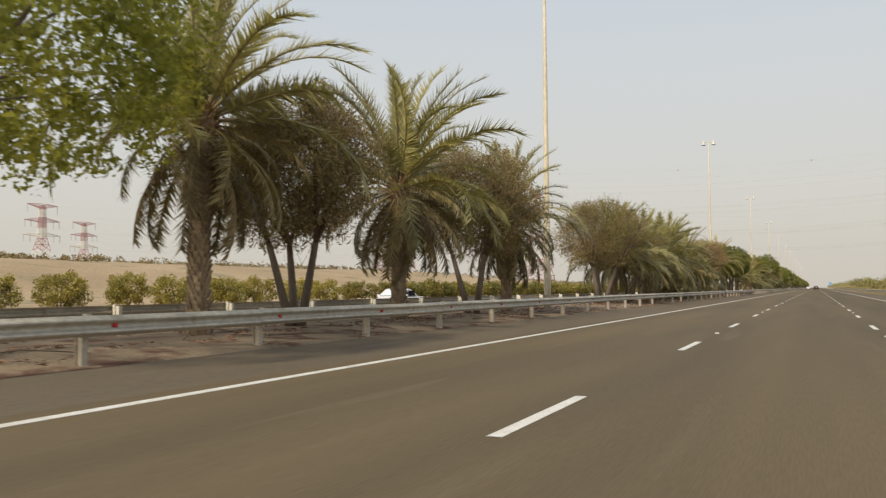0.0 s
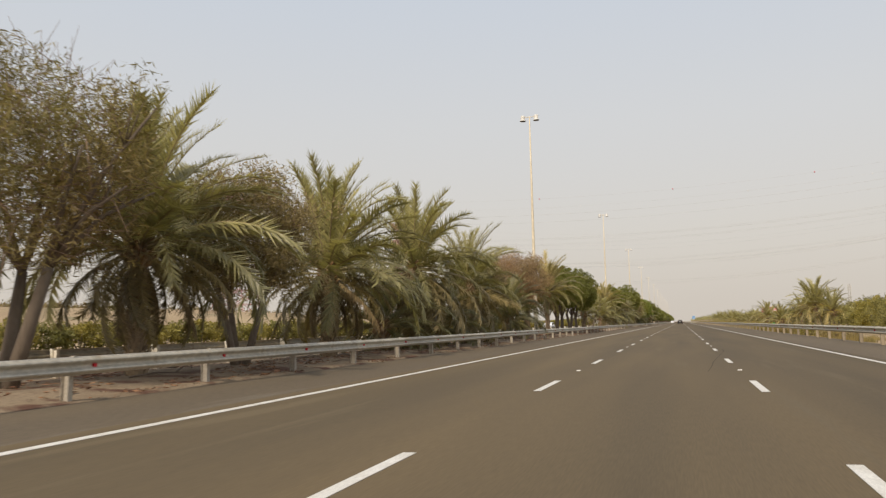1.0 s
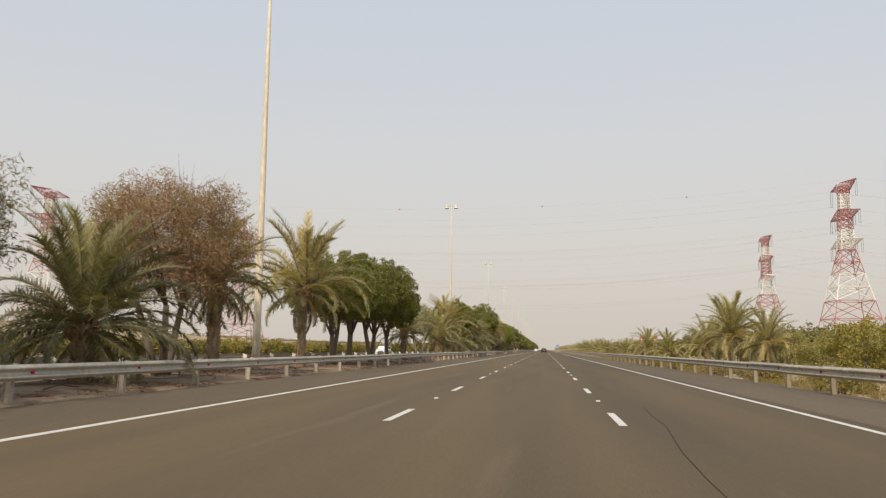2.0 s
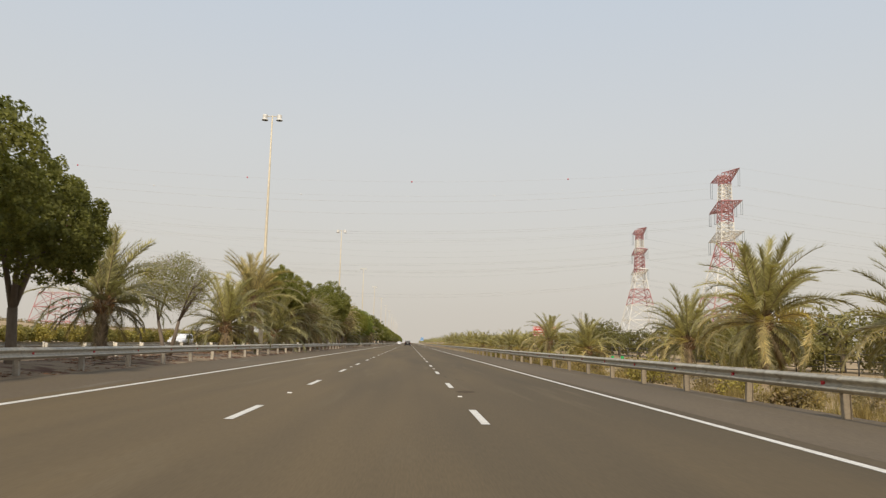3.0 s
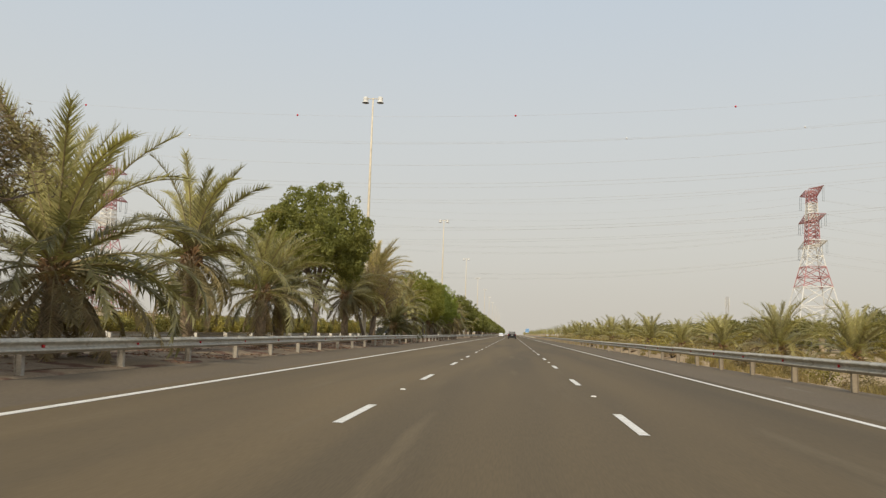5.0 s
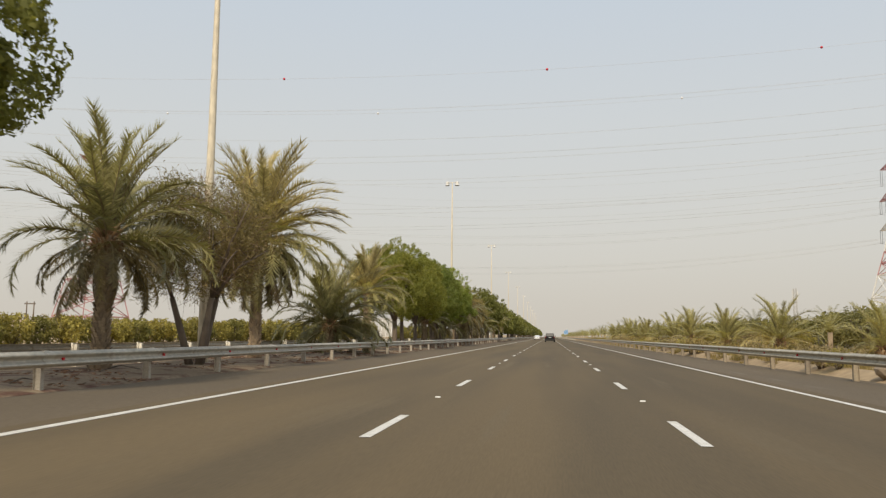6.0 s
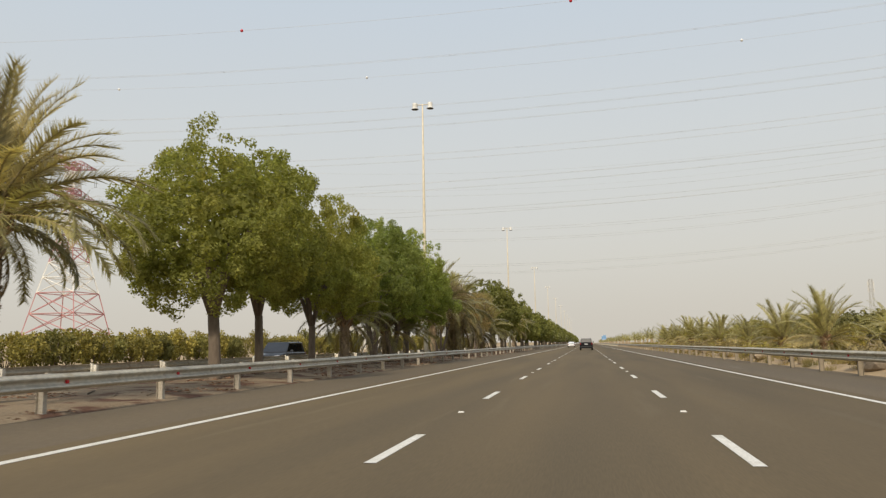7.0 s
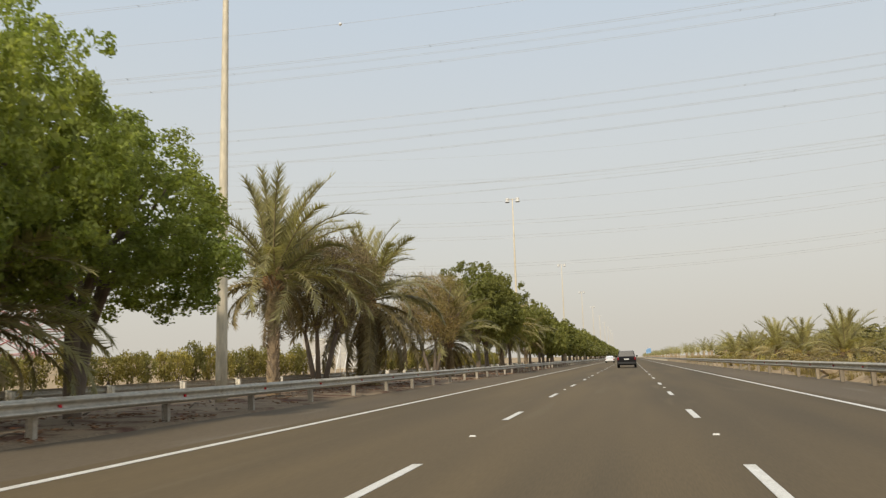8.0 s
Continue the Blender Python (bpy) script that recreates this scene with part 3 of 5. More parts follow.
# x, y, neck height, top height, leaves, dry leaves
MEDIAN_PALMS = [
    (-12.0, 11.5, 4.9, 8.9, 54, 7), (-12.2, 21.1, 4.5, 8.9, 58, 14), (-12.0, 30.6, 3.9, 7.7, 58, 12), (-12.1, 51.5, 3.2, 7.1, 76, 12),
    (-12.0, 62.1, 3.2, 7.3, 76, 12), (-12.1, 72.3, 4.0, 8.0, 96, 14), (-12.4, 68.6, 1.1, 4.5, 44, 8), (-12.5, 77.0, 1.0, 4.2, 40, 8), (-11.8, 81.6, 3.5, 7.3, 76, 12), (-11.7, 92.3, 1.6, 4.9, 74, 4),
    (-11.9, 101.2, 3.6, 6.3, 54, 8), (-12.0, 112.5, 4.2, 8.1, 54, 8), (-12.0, 142.6, 2.4, 5.4, 48, 6), (-11.9, 164.0, 1.9, 5.6, 52, 6), (-12.0, 173.0, 4.2, 8.2, 54, 7),
    (-11.8, 183.4, 1.7, 5.6, 48, 6), (-11.6, 191.6, 3.9, 7.6, 56, 8), (-11.9, 203.3, 2.5, 7.0, 54, 6), (-12.0, 212.3, 3.7, 7.4, 52, 8),
    (-12.0, 221.0, 2.8, 6.4, 50, 8), (-12.2, 224.6, 2.8, 6.0, 46, 8), (-12.1, 240.8, 3.7, 6.95, 66, 6), (-12.0, 252.0, 5.0, 9.1, 112, 5),
    (-11.8, 262.6, 1.6, 5.2, 84, 3), (-11.9, 271.8, 4.0, 7.15, 64, 6), (-12.0, 296.7, 2.6, 5.5, 34, 6), (-12.4, 306.7, 2.2, 5.6, 46, 8),
    (-12.2, 321.6, 4.4, 8.4, 46, 3), (-12.0, 332.0, 4.3, 8.3, 66, 9), (-11.8, 349.0, 2.6, 6.8, 48, 9), (-12.0, 374.0, 4.0, 8.2, 50, 9), (-12.0, 393.0, 4.0, 8.0, 48, 8),
]
MEDIAN_LABEL = "date palm with grey-green arching fronds on the sandy median"
SKIRTED = (72.3, 81.6, 332.0)
SHAGGY = (11.5, 21.1, 30.6, 191.6, 212.3, 252.0)
BUSHY = (51.5, 62.1, 101.2, 203.3, 240.8, 349.0)
DARK = (68.6, 77.0, 92.3, 262.6)
GOLDEN = (112.5, 173.0, 252.0, 271.8, 374.0)
for k, (x, y, neck, top, n, dry) in enumerate(MEDIAN_PALMS):
    date_palm(x, y, neck, top, 100 + k, "short date palm with fronds down to the sandy median" if neck < 2.2 else MEDIAN_LABEL, "date palms on the median", int(n * 1.2), -75 if y in SKIRTED else -60 if y in SHAGGY else -44 if y in BUSHY else -22, dry, 1.0,
              "dark" if y in DARK else "gold" if y in GOLDEN else "grey")
VERGE_PALMS = [
    (17.4, 134.5, 1.75, 4.5), (17.2, 145.5, 2.5, 6.3), (16.8, 154.4, 1.55, 4.5), (17.3, 182.0, 0.8, 4.0), (16.6, 198.0, 1.6, 4.9), (17.5, 210.5, 0.4, 2.7), (17.0, 223.8, 0.5, 3.1),
    (17.1, 235.0, 0.6, 3.7), (17.3, 249.0, 0.5, 3.3), (17.0, 263.0, 0.5, 3.0), (17.0, 281.0, 0.8, 4.1), (17.2, 299.5, 0.9, 4.1), (17.0, 317.0, 1.0, 4.5), (16.8, 328.5, 0.9, 4.3),
    (17.0, 343.5, 0.7, 3.7), (17.1, 362.0, 0.9, 4.4), (17.0, 376.0, 0.9, 4.3), (17.2, 391.0, 1.2, 5.2), (17.0, 408.0, 1.0, 4.6), (17.0, 426.0, 1.0, 4.8),
]
for k, (x, y, neck, top) in enumerate(VERGE_PALMS):
    date_palm(x, y, neck, top * 1.02, 300 + k, "young date palm with yellow-green fronds on the sandy verge", "date palms on the verge", 84 if y < 150 else 60, -42 if y < 150 else -22 if y < 160 else -32, 3, 0.5, "young")

# ---- leafy trees ----
def leaves(centres, spread, count, size, seed, narrow=0.45, flat=0.6, face=None):
    """Small leaves scattered round the given centres: loose diamonds, or three-cornered ones that face outwards."""
    r = np.random.default_rng(seed)
    c = np.asarray(centres)[r.integers(len(centres), size=count)]
    d = r.normal(size=(count, 3))
    d /= np.linalg.norm(d, axis=1)[:, None]
    at = c + d * (np.asarray(spread) * (0.35 + 0.65 * r.random(count)[:, None] ** 0.5))
    ln = size * r.uniform(0.6, 1.3, count)[:, None]
    if face is not None:
        n = d * face + r.normal(size=(count, 3)) * 0.6
        a = np.cross(n, r.normal(size=(count, 3)))
        b = np.cross(n, a)
        a /= np.linalg.norm(a, axis=1)[:, None] + 1e-6
        b /= np.linalg.norm(b, axis=1)[:, None] + 1e-6
        v = np.stack([at - a * ln * 0.5, at + a * ln * 0.5, at + b * ln * narrow], 1).reshape(-1, 3)
        return v, np.arange(count * 3).reshape(-1, 3)
    a = r.normal(size=(count, 3))
    a[:, 2] *= flat
    a /= np.linalg.norm(a, axis=1)[:, None]
    b = np.cross(a, r.normal(size=(count, 3)))
    b /= np.linalg.norm(b, axis=1)[:, None] + 1e-6
    v = np.stack([at - a * ln * 0.5, at + b * ln * narrow * 0.5, at + a * ln * 0.5, at - b * ln * narrow * 0.5], 1).reshape(-1, 3)
    return v, np.arange(count * 4).reshape(-1, 4)


def leaf_mesh(name, v, f, mat):
    me = bpy.data.meshes.new(name)
    me.from_pydata(v.tolist(), [], f.tolist())
    me.materials.append(mat)
    me.update()
    return me


def limbs(s, height, fork, spread, n, seed, r0, lean=0.0, twigs=3):
    """A trunk that forks at a height into bent tapering limbs; gives the tips."""
    r = np.random.default_rng(seed)
    tips = []
    top = Vector((lean * fork, 0.1 * r.normal(), fork))
    s.tube([(0, 0, -0.3), (0.02, 0, 0.05), (top.x * 0.5, top.y * 0.4, fork * 0.5), top], [r0 * 1.35, r0 * 1.15, r0, r0 * 0.95], 9)
    for k in range(n):
        az = math.tau * (k + r.uniform(-0.3, 0.3)) / n
        reach = spread * r.uniform(0.45, 0.9)
        end = Vector((math.cos(az) * reach, math.sin(az) * reach, fork + (height - fork) * r.uniform(0.45, 0.9)))
        mid = top.lerp(end, 0.45) + Vector((0, 0, 0.12 * height * r.uniform(0.2, 1)))
        rr = r0 * r.uniform(0.55, 0.75)
        s.tube([top - Vector((0, 0, 0.15)), top.lerp(mid, 0.5), mid, end], [rr, rr * 0.85, rr * 0.6, rr * 0.2], 6)
        tips.append(end)
        for j in range(twigs):
            a2 = az + r.uniform(-1.2, 1.2)
            e2 = mid + Vector((math.cos(a2), math.sin(a2), r.uniform(0.2, 1.0))) * spread * r.uniform(0.25, 0.5)
            s.tube([mid, mid.lerp(e2, 0.5) + Vector((0, 0, 0.1)), e2], [rr * 0.45, rr * 0.3, rr * 0.1], 4)
            tips.append(e2)
    return tips


def lobes(height, bottom, wide, n, seed, big=24):
    """Centres of foliage clumps: over rounded lobes that bulge from an uneven crown, with some fill within."""
    r = np.random.default_rng(seed)
    h = (height - bottom) / 2
    mid = bottom + h
    out = []
    balls = []
    for k in range(big):
        az, u = k * 2.4 + r.uniform(-0.4, 0.4), -0.8 + 1.72 * (k + 0.5) / big
        c = math.sqrt(max(0.05, 1 - u * u))
        rad = r.uniform(0.24, 0.38)
        reach = 1 - rad * 0.95
        balls.append((math.cos(az) * c * wide * reach, math.sin(az) * c * wide * reach, mid + u * h * reach * r.uniform(0.9, 1.08), rad * wide, rad * h * 0.95))
    for k in range(n):
        if k % 3 == 0:
            az, q, u = r.uniform(0, math.tau), r.random() ** 0.5 * 0.72, r.uniform(-0.72, 0.68)
            out.append((math.cos(az) * q * wide, math.sin(az) * q * wide, mid + u * h))
            continue
        x, y, z, a, b = balls[k % big]
        d = r.normal(size=3)
        d /= np.linalg.norm(d)
        if d[2] < -0.55:
            d[2] *= -0.5
        e = r.uniform(0.72, 0.92)
        out.append((x + d[0] * a * e, y + d[1] * a * e, z + d[2] * b * e))
    return out


def crown(height, bottom, wide, count, leaf, seed, bumps=64, fill=2600):
    """A domed crown, widest low down: many leafy bumps that push outwards and up, small leaves facing out, coarse leaves within."""
    r = np.random.default_rng(seed)
    waist = bottom + 0.38 * (height - bottom)
    u = -0.82 + 1.8 * (np.arange(bumps) + 0.5) / bumps + r.normal(0, 0.03, bumps)
    u = np.clip(u, -0.85, 0.995)
    az = np.arange(bumps) * 2.39996 + r.normal(0, 0.18, bumps)
    c = np.sqrt(1 - u * u)
    way = np.stack([np.cos(az) * c, np.sin(az) * c, u], 1)
    axes = np.stack([np.full(bumps, wide), np.full(bumps, wide), np.where(u > 0, height - waist, (waist - bottom) * 1.1)], 1)
    swell = 0.97 + 0.07 * np.sin(2 * az + seed) + 0.05 * np.sin(3 * az + 4 * u + seed * 2) + r.normal(0, 0.05, bumps)
    rad = wide * r.uniform(0.14, 0.34, bumps)
    centre = way * (axes * swell[:, None] * np.array([1, 1, 0.94]) - rad[:, None] * 1.05)
    centre[:, 2] += waist
    def scatter(parents, sizes, facing, lean, k, near, far):
        """k places over small balls, most of them on the side that faces out; with the way out of the ball."""
        pick = r.choice(len(parents), k, p=sizes ** 2 / np.sum(sizes ** 2))
        d = r.normal(size=(k, 3))
        d /= np.linalg.norm(d, axis=1)[:, None]
        d += facing[pick] * lean
        d /= np.linalg.norm(d, axis=1)[:, None]
        return parents[pick] + d * sizes[pick][:, None] * r.uniform(near, far, k)[:, None], d

    tufts, tuft_way = scatter(centre, rad, way, 0.75, bumps * 11, 0.66, 0.98)
    at, d = scatter(tufts, wide * r.uniform(0.055, 0.1, len(tufts)), tuft_way, 0.55, count, 0.5, 1.05)
    n = d * 0.85 + r.normal(size=(count, 3)) * 0.4
    ln = leaf * r.uniform(0.65, 1.3, count)[:, None]
    if fill:
        e = r.normal(size=(fill, 3))
        e /= np.linalg.norm(e, axis=1)[:, None]
        e[:, 2] = np.where(e[:, 2] < -0.75, -e[:, 2] * 0.6, e[:, 2])
        q = e * np.array([wide, wide, height - waist]) * r.uniform(0.5, 0.74, fill)[:, None]
        q[:, 2] = np.where(q[:, 2] < 0, q[:, 2] * (waist - bottom) / (height - waist), q[:, 2]) + waist
        at, n = np.concatenate([at, q]), np.concatenate([n, e + r.normal(size=(fill, 3)) * 0.4])
        ln = np.concatenate([ln, np.full((fill, 1), max(0.3, leaf * 2.2))])
    a = np.cross(n, r.normal(size=n.shape))
    a /= np.linalg.norm(a, axis=1)[:, None] + 1e-6
    b = np.cross(n, a)
    b /= np.linalg.norm(b, axis=1)[:, None] + 1e-6
    v = np.stack([at - a * ln * 0.5 + b * ln * 0.2, at + a * ln * 0.5, at + b * ln * 0.7], 1).reshape(-1, 3)
    return v, np.arange(len(v)).reshape(-1, 3)


def broad_tree(seed, height=8.8, bottom=1.5, wide=3.7, count=46000, leaf=0.135, mat=None, stems=1, name="ficus_tree", bumps=64, fill=2600):
    """A round-crowned street tree: forked trunk and a crown of many small leaves."""
    tree = thing(name)
    s = Shape()
    for k in range(stems):
        limbs(s, height * 0.8, 2.15 + 0.3 * k, wide * 0.7, 5, seed + k, 0.2 if stems == 1 else 0.17, lean=(0.0 if stems == 1 else 0.22 * (2 * k - 1)))
    part("trunk", s, BARK, tree, "grey-brown forked trunk")
    v, f = crown(height, bottom, wide, count, leaf, seed, bumps, fill)
    part("crown", leaf_mesh("crown", v, f, mat or LEAF), None, tree)
    return tree


def acacia(seed, height=6.5, bottom=1.6, wide=2.6, count=24000, mat=None, stems=3, leaf=0.12, narrow=0.26, twigs=260):
    """A thin-stemmed thorn tree with a loose feathery crown and bare twigs."""
    r = np.random.default_rng(seed)
    tree = thing("thorn_tree")
    s = Shape()
    tips = []
    for k in range(stems):
        az = math.tau * k / stems + r.uniform(-0.4, 0.4)
        foot = Vector((math.cos(az) * 0.15, math.sin(az) * 0.15, -0.2))
        knee = Vector((math.cos(az) * 0.85, math.sin(az) * 0.85, height * 0.33))
        s.tube([foot, foot.lerp(knee, 0.5) * 0.95, knee], [0.15, 0.12, 0.09], 7)
        for j in range(4):
            a2 = az + r.uniform(-1.1, 1.1)
            end = knee + Vector((math.cos(a2) * wide * r.uniform(0.3, 0.8), math.sin(a2) * wide * r.uniform(0.3, 0.8), height * r.uniform(0.2, 0.48)))
            mid = knee.lerp(end, 0.5) + Vector((0, 0, 0.25))
            s.tube([knee, mid, end], [0.065, 0.045, 0.018], 5)
            for q in range(4):
                e2 = mid.lerp(end, r.uniform(0.2, 1)) + Vector((r.normal(0, 0.5), r.normal(0, 0.5), r.uniform(-0.1, 0.55)))
                s.tube([mid.lerp(end, 0.4), e2], [0.02, 0.006], 4)
                tips.append(e2)
    fine = Shape()
    for k in range(twigs):
        d = Vector(r.normal(size=3)).normalized()
        mid = Vector((0, 0, (height + bottom) / 2))
        a = mid + Vector((d.x * wide, d.y * wide, d.z * (height - bottom) / 2)) * r.uniform(0.4, 0.85)
        b = a + (Vector((d.x, d.y, d.z + 0.5)) + Vector(r.normal(0, 0.75, 3))).normalized() * r.uniform(0.4, 1.0)
        fine.tube([a, b], [0.009, 0.003], 3)
    part("trunk", s, BARK, tree, "thin dark branching stems")
    part("twigwork", fine, TWIG, tree, "bare reddish-brown twigwork", kind="stuff")
    c = lobes(height, bottom, wide, 420, seed, 20) + [tuple(t) for t in tips]
    v, f = leaves(c, (0.5, 0.5, 0.46), count, leaf, seed, narrow=narrow, face=0.4)
    part("crown", leaf_mesh("crown", v, f, mat or LEAF_FINE), None, tree)
    return tree


def bush(seed, height=1.9, wide=1.5, count=1700, mat=None, name="hedge_bush", leaf=0.21):
    ob = thing(name)
    r = np.random.default_rng(seed)
    s = Shape()
    for k in range(6):
        az = math.tau * k / 6
        s.tube([(0.08 * math.cos(az), 0.08 * math.sin(az), -0.1), (0.5 * wide * math.cos(az), 0.5 * wide * math.sin(az), height * 0.6)], [0.03, 0.01], 4)
    part("stem", s, BARK, ob)
    v, f = leaves(lobes(height, -0.25, wide, 90, seed, 11), (0.3, 0.3, 0.3), count, leaf, seed, narrow=0.55, face=0.8)
    v[:, 2] = np.maximum(v[:, 2], 0.02)
    part("foliage", leaf_mesh("foliage", v, f, mat or LEAF_HEDGE), None, ob)
    return ob


def placed(first, used, x, y, size, turn, label, category, group, tall=None):
    """Puts the first one down, and copies of it after that."""
    m = Matrix.LocRotScale((x, y, ground_z(x, y)), Euler((0, 0, radians(turn))), (size, size, tall or size))
    if first not in used:
        used.add(first)
        first.matrix_basis = m
        ob = first
    else:
        ob = copy_thing(first, Matrix.Identity(4))
        ob.matrix_basis = m
    return tagged(ob, label, category, group)


used = set()
FICUS = [broad_tree(1, 8.8, 2.3, 3.8, 47000, 0.124), broad_tree(2, 8.8, 2.2, 3.7, 47000, 0.124, LEAF_VEILED, stems=2, fill=1400), broad_tree(3, 8.8, 2.2, 4.0, 47000, 0.124), broad_tree(4, 8.8, 2.3, 3.1, 34000, 0.124), broad_tree(5, 9.3, 2.4, 4.3, count=25000, leaf=0.135, fill=0), broad_tree(6, 8.8, 2.2, 3.8, count=15000, leaf=0.22, fill=1200, mat=LEAF_DIM), broad_tree(7, 8.8, 3.9, 3.8, mat=LEAF_DIM, stems=2), broad_tree(8, 8.8, 3.0, 3.8, 30000, 0.15, LEAF_DIM, stems=2), broad_tree(9, 8.8, 3.0, 3.6, 30000, 0.15, LEAF_DIM)]
# x, y, height, width factor, which
MEDIAN_TREES = [
    (-11.4, 5.0, 8.8, 1.0, 4), (-12.1, 119.0, 7.0, 0.9, 7), (-12.2, 123.5, 7.7, 0.98, 8), (-12.0, 129.1, 8.0, 0.95, 7), (-12.1, 135.5, 7.4, 0.9, 8),
    (-12.6, 186.2, 8.3, 0.98, 6), (-12.0, 231.2, 10.4, 1.0, 7), (-12.1, 282.5, 8.8, 1.0, 2), (-12.3, 286.6, 9.3, 0.8, 3),
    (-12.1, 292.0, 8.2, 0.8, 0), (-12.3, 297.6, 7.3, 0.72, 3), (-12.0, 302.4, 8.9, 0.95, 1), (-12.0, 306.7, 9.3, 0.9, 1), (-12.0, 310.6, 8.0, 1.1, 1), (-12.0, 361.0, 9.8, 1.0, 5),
    (-12.3, 367.0, 9.4, 0.95, 5), (-12.2, 381.0, 8.6, 0.9, 5),
]
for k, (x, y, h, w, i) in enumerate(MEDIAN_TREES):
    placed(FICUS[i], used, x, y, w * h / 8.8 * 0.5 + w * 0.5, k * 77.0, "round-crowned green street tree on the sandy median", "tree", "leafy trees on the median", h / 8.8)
THORN = [acacia(11, count=40000, leaf=0.17, narrow=0.2, twigs=600), acacia(12, count=32000, mat=LEAF_RED, leaf=0.17, narrow=0.15, twigs=800), acacia(13, 6.5, 1.6, 3.0, 40000, leaf=0.17, narrow=0.2, twigs=600), acacia(14, 6.5, 1.8, 2.9, 44000, mat=LEAF_RUST, leaf=0.18, narrow=0.13, twigs=900), acacia(15, 6.5, 2.3, 2.3, 20000, mat=LEAF_OLIVE, stems=2)]
for k, (x, y, h, w, i) in enumerate([(-12.4, 15.7, 6.8, 0.95, 0), (-12.2, 27.4, 7.2, 1.0, 2), (-12.0, 47.4, 7.0, 1.15, 1), (-12.4, 98.3, 7.2, 1.08, 3), (-12.6, 87.0, 6.0, 0.8, 0), (-12.0, 151.6, 5.5, 0.92, 4),
                                     (-12.4, 197.0, 6.4, 1.15, 2), (-11.0, 244.4, 6.4, 0.95, 1), (-12.6, 327.0, 7.3, 0.95, 2), (-12.2, 346.0, 7.4, 1.0, 1), (-12.0, 56.0, 6.2, 0.9, 0)]):
    placed(THORN[i], used, x, y, w, k * 63.0, "thorn tree with a dry reddish feathery crown" if i in (1, 3) else "multi-stemmed thorn tree with a sparse feathery crown", "tree", "thorn trees on the median", h / 6.5)

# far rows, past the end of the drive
FAR = [broad_tree(21, count=1500, leaf=0.6, fill=200, mat=LEAF_DIM), broad_tree(22, 8.8, 1.6, 3.3, count=1500, leaf=0.6, fill=200, mat=LEAF_DIM)]
y = 398.0
k = 0
while y < 1250:
    placed(FAR[k % 2], used, -12.0 + rng.normal(0, 0.3), y, rng.uniform(0.8, 1.05), k * 50.0, "distant round-crowned tree of the median row", "tree", "far trees on the median", rng.uniform(0.72, 1.08))
    y += rng.uniform(6.5, 9.5)
    k += 1


def far_palm(seed):
    r = np.random.default_rng(seed)
    palm = thing("date_palm")
    part("trunk", Shape().tube([(0, 0, -0.3), (0, 0, 1), (0, 0, 2.2)], [0.3, 0.25, 0.28], 7), PALMBARK, palm)
    s = Shape()
    for k in range(34):
        az, t = math.radians(k * 137.5), k / 34
        rise, droop = radians(86 - 60 * t), radians(50 + 60 * t)
        p = Vector((0, 0, 2.2))
        d = Vector((math.cos(az), math.sin(az), 0))
        side = Vector((-d.y, d.x, 0))
        pts = [p.copy()]
        for j in range(6):
            p = p + (d * math.cos(rise) + Vector((0, 0, math.sin(rise)))) * 0.6
            rise -= droop / 6
            pts.append(p.copy())
        for j in range(6):
            for q in range(3):
                at = pts[j].lerp(pts[j + 1], q / 3)
                for sd in (-1, 1):
                    tip = at + (side * sd + (pts[j + 1] - pts[j]).normalized() * 0.8).normalized() * 0.5 * (1 - 0.4 * j / 6) - Vector((0, 0, 0.12))
                    s.add([at, at + (pts[j + 1] - pts[j]) * 0.16, tip], [(0, 1, 2)])
    part("crown", s, FROND_TOP if seed % 2 else FROND, palm)
    return palm


FARPALM = [far_palm(1), far_palm(2), far_palm(3)]
y, k = 440.0, 0
while y < 1250:
    placed(FARPALM[k % 3], used, 17.0 + rng.normal(0, 0.6), y, rng.uniform(0.75, 1.0), k * 71.0, "distant young date palm on the verge", "palm tree", "far palms on the verge")
    if k % 3 == 0 and y < 1000:
        placed(FARPALM[(k + 1) % 3], used, -11.3, y + 4, rng.uniform(1.0, 1.25), k * 31.0, "distant date palm of the median row", "palm tree", "far palms on the median")
    y += rng.uniform(8, 15)
    k += 1
# a second, looser row of low palms behind the first
for k, (x, y, s) in enumerate([(22, 241, 0.7), (23, 256, 0.75), (22, 272, 0.8), (23.5, 290, 0.75), (22, 308, 0.85), (24, 325, 0.8), (22.5, 351, 0.75), (24, 370, 0.8), (23, 385, 0.85), (22, 402, 0.8), (23, 420, 0.8), (24, 440, 0.85)]):
    placed(FARPALM[k % 3], used, x, y, s, k * 97.0, "low date palm in the grove behind the verge", "palm tree", "palms in the grove")

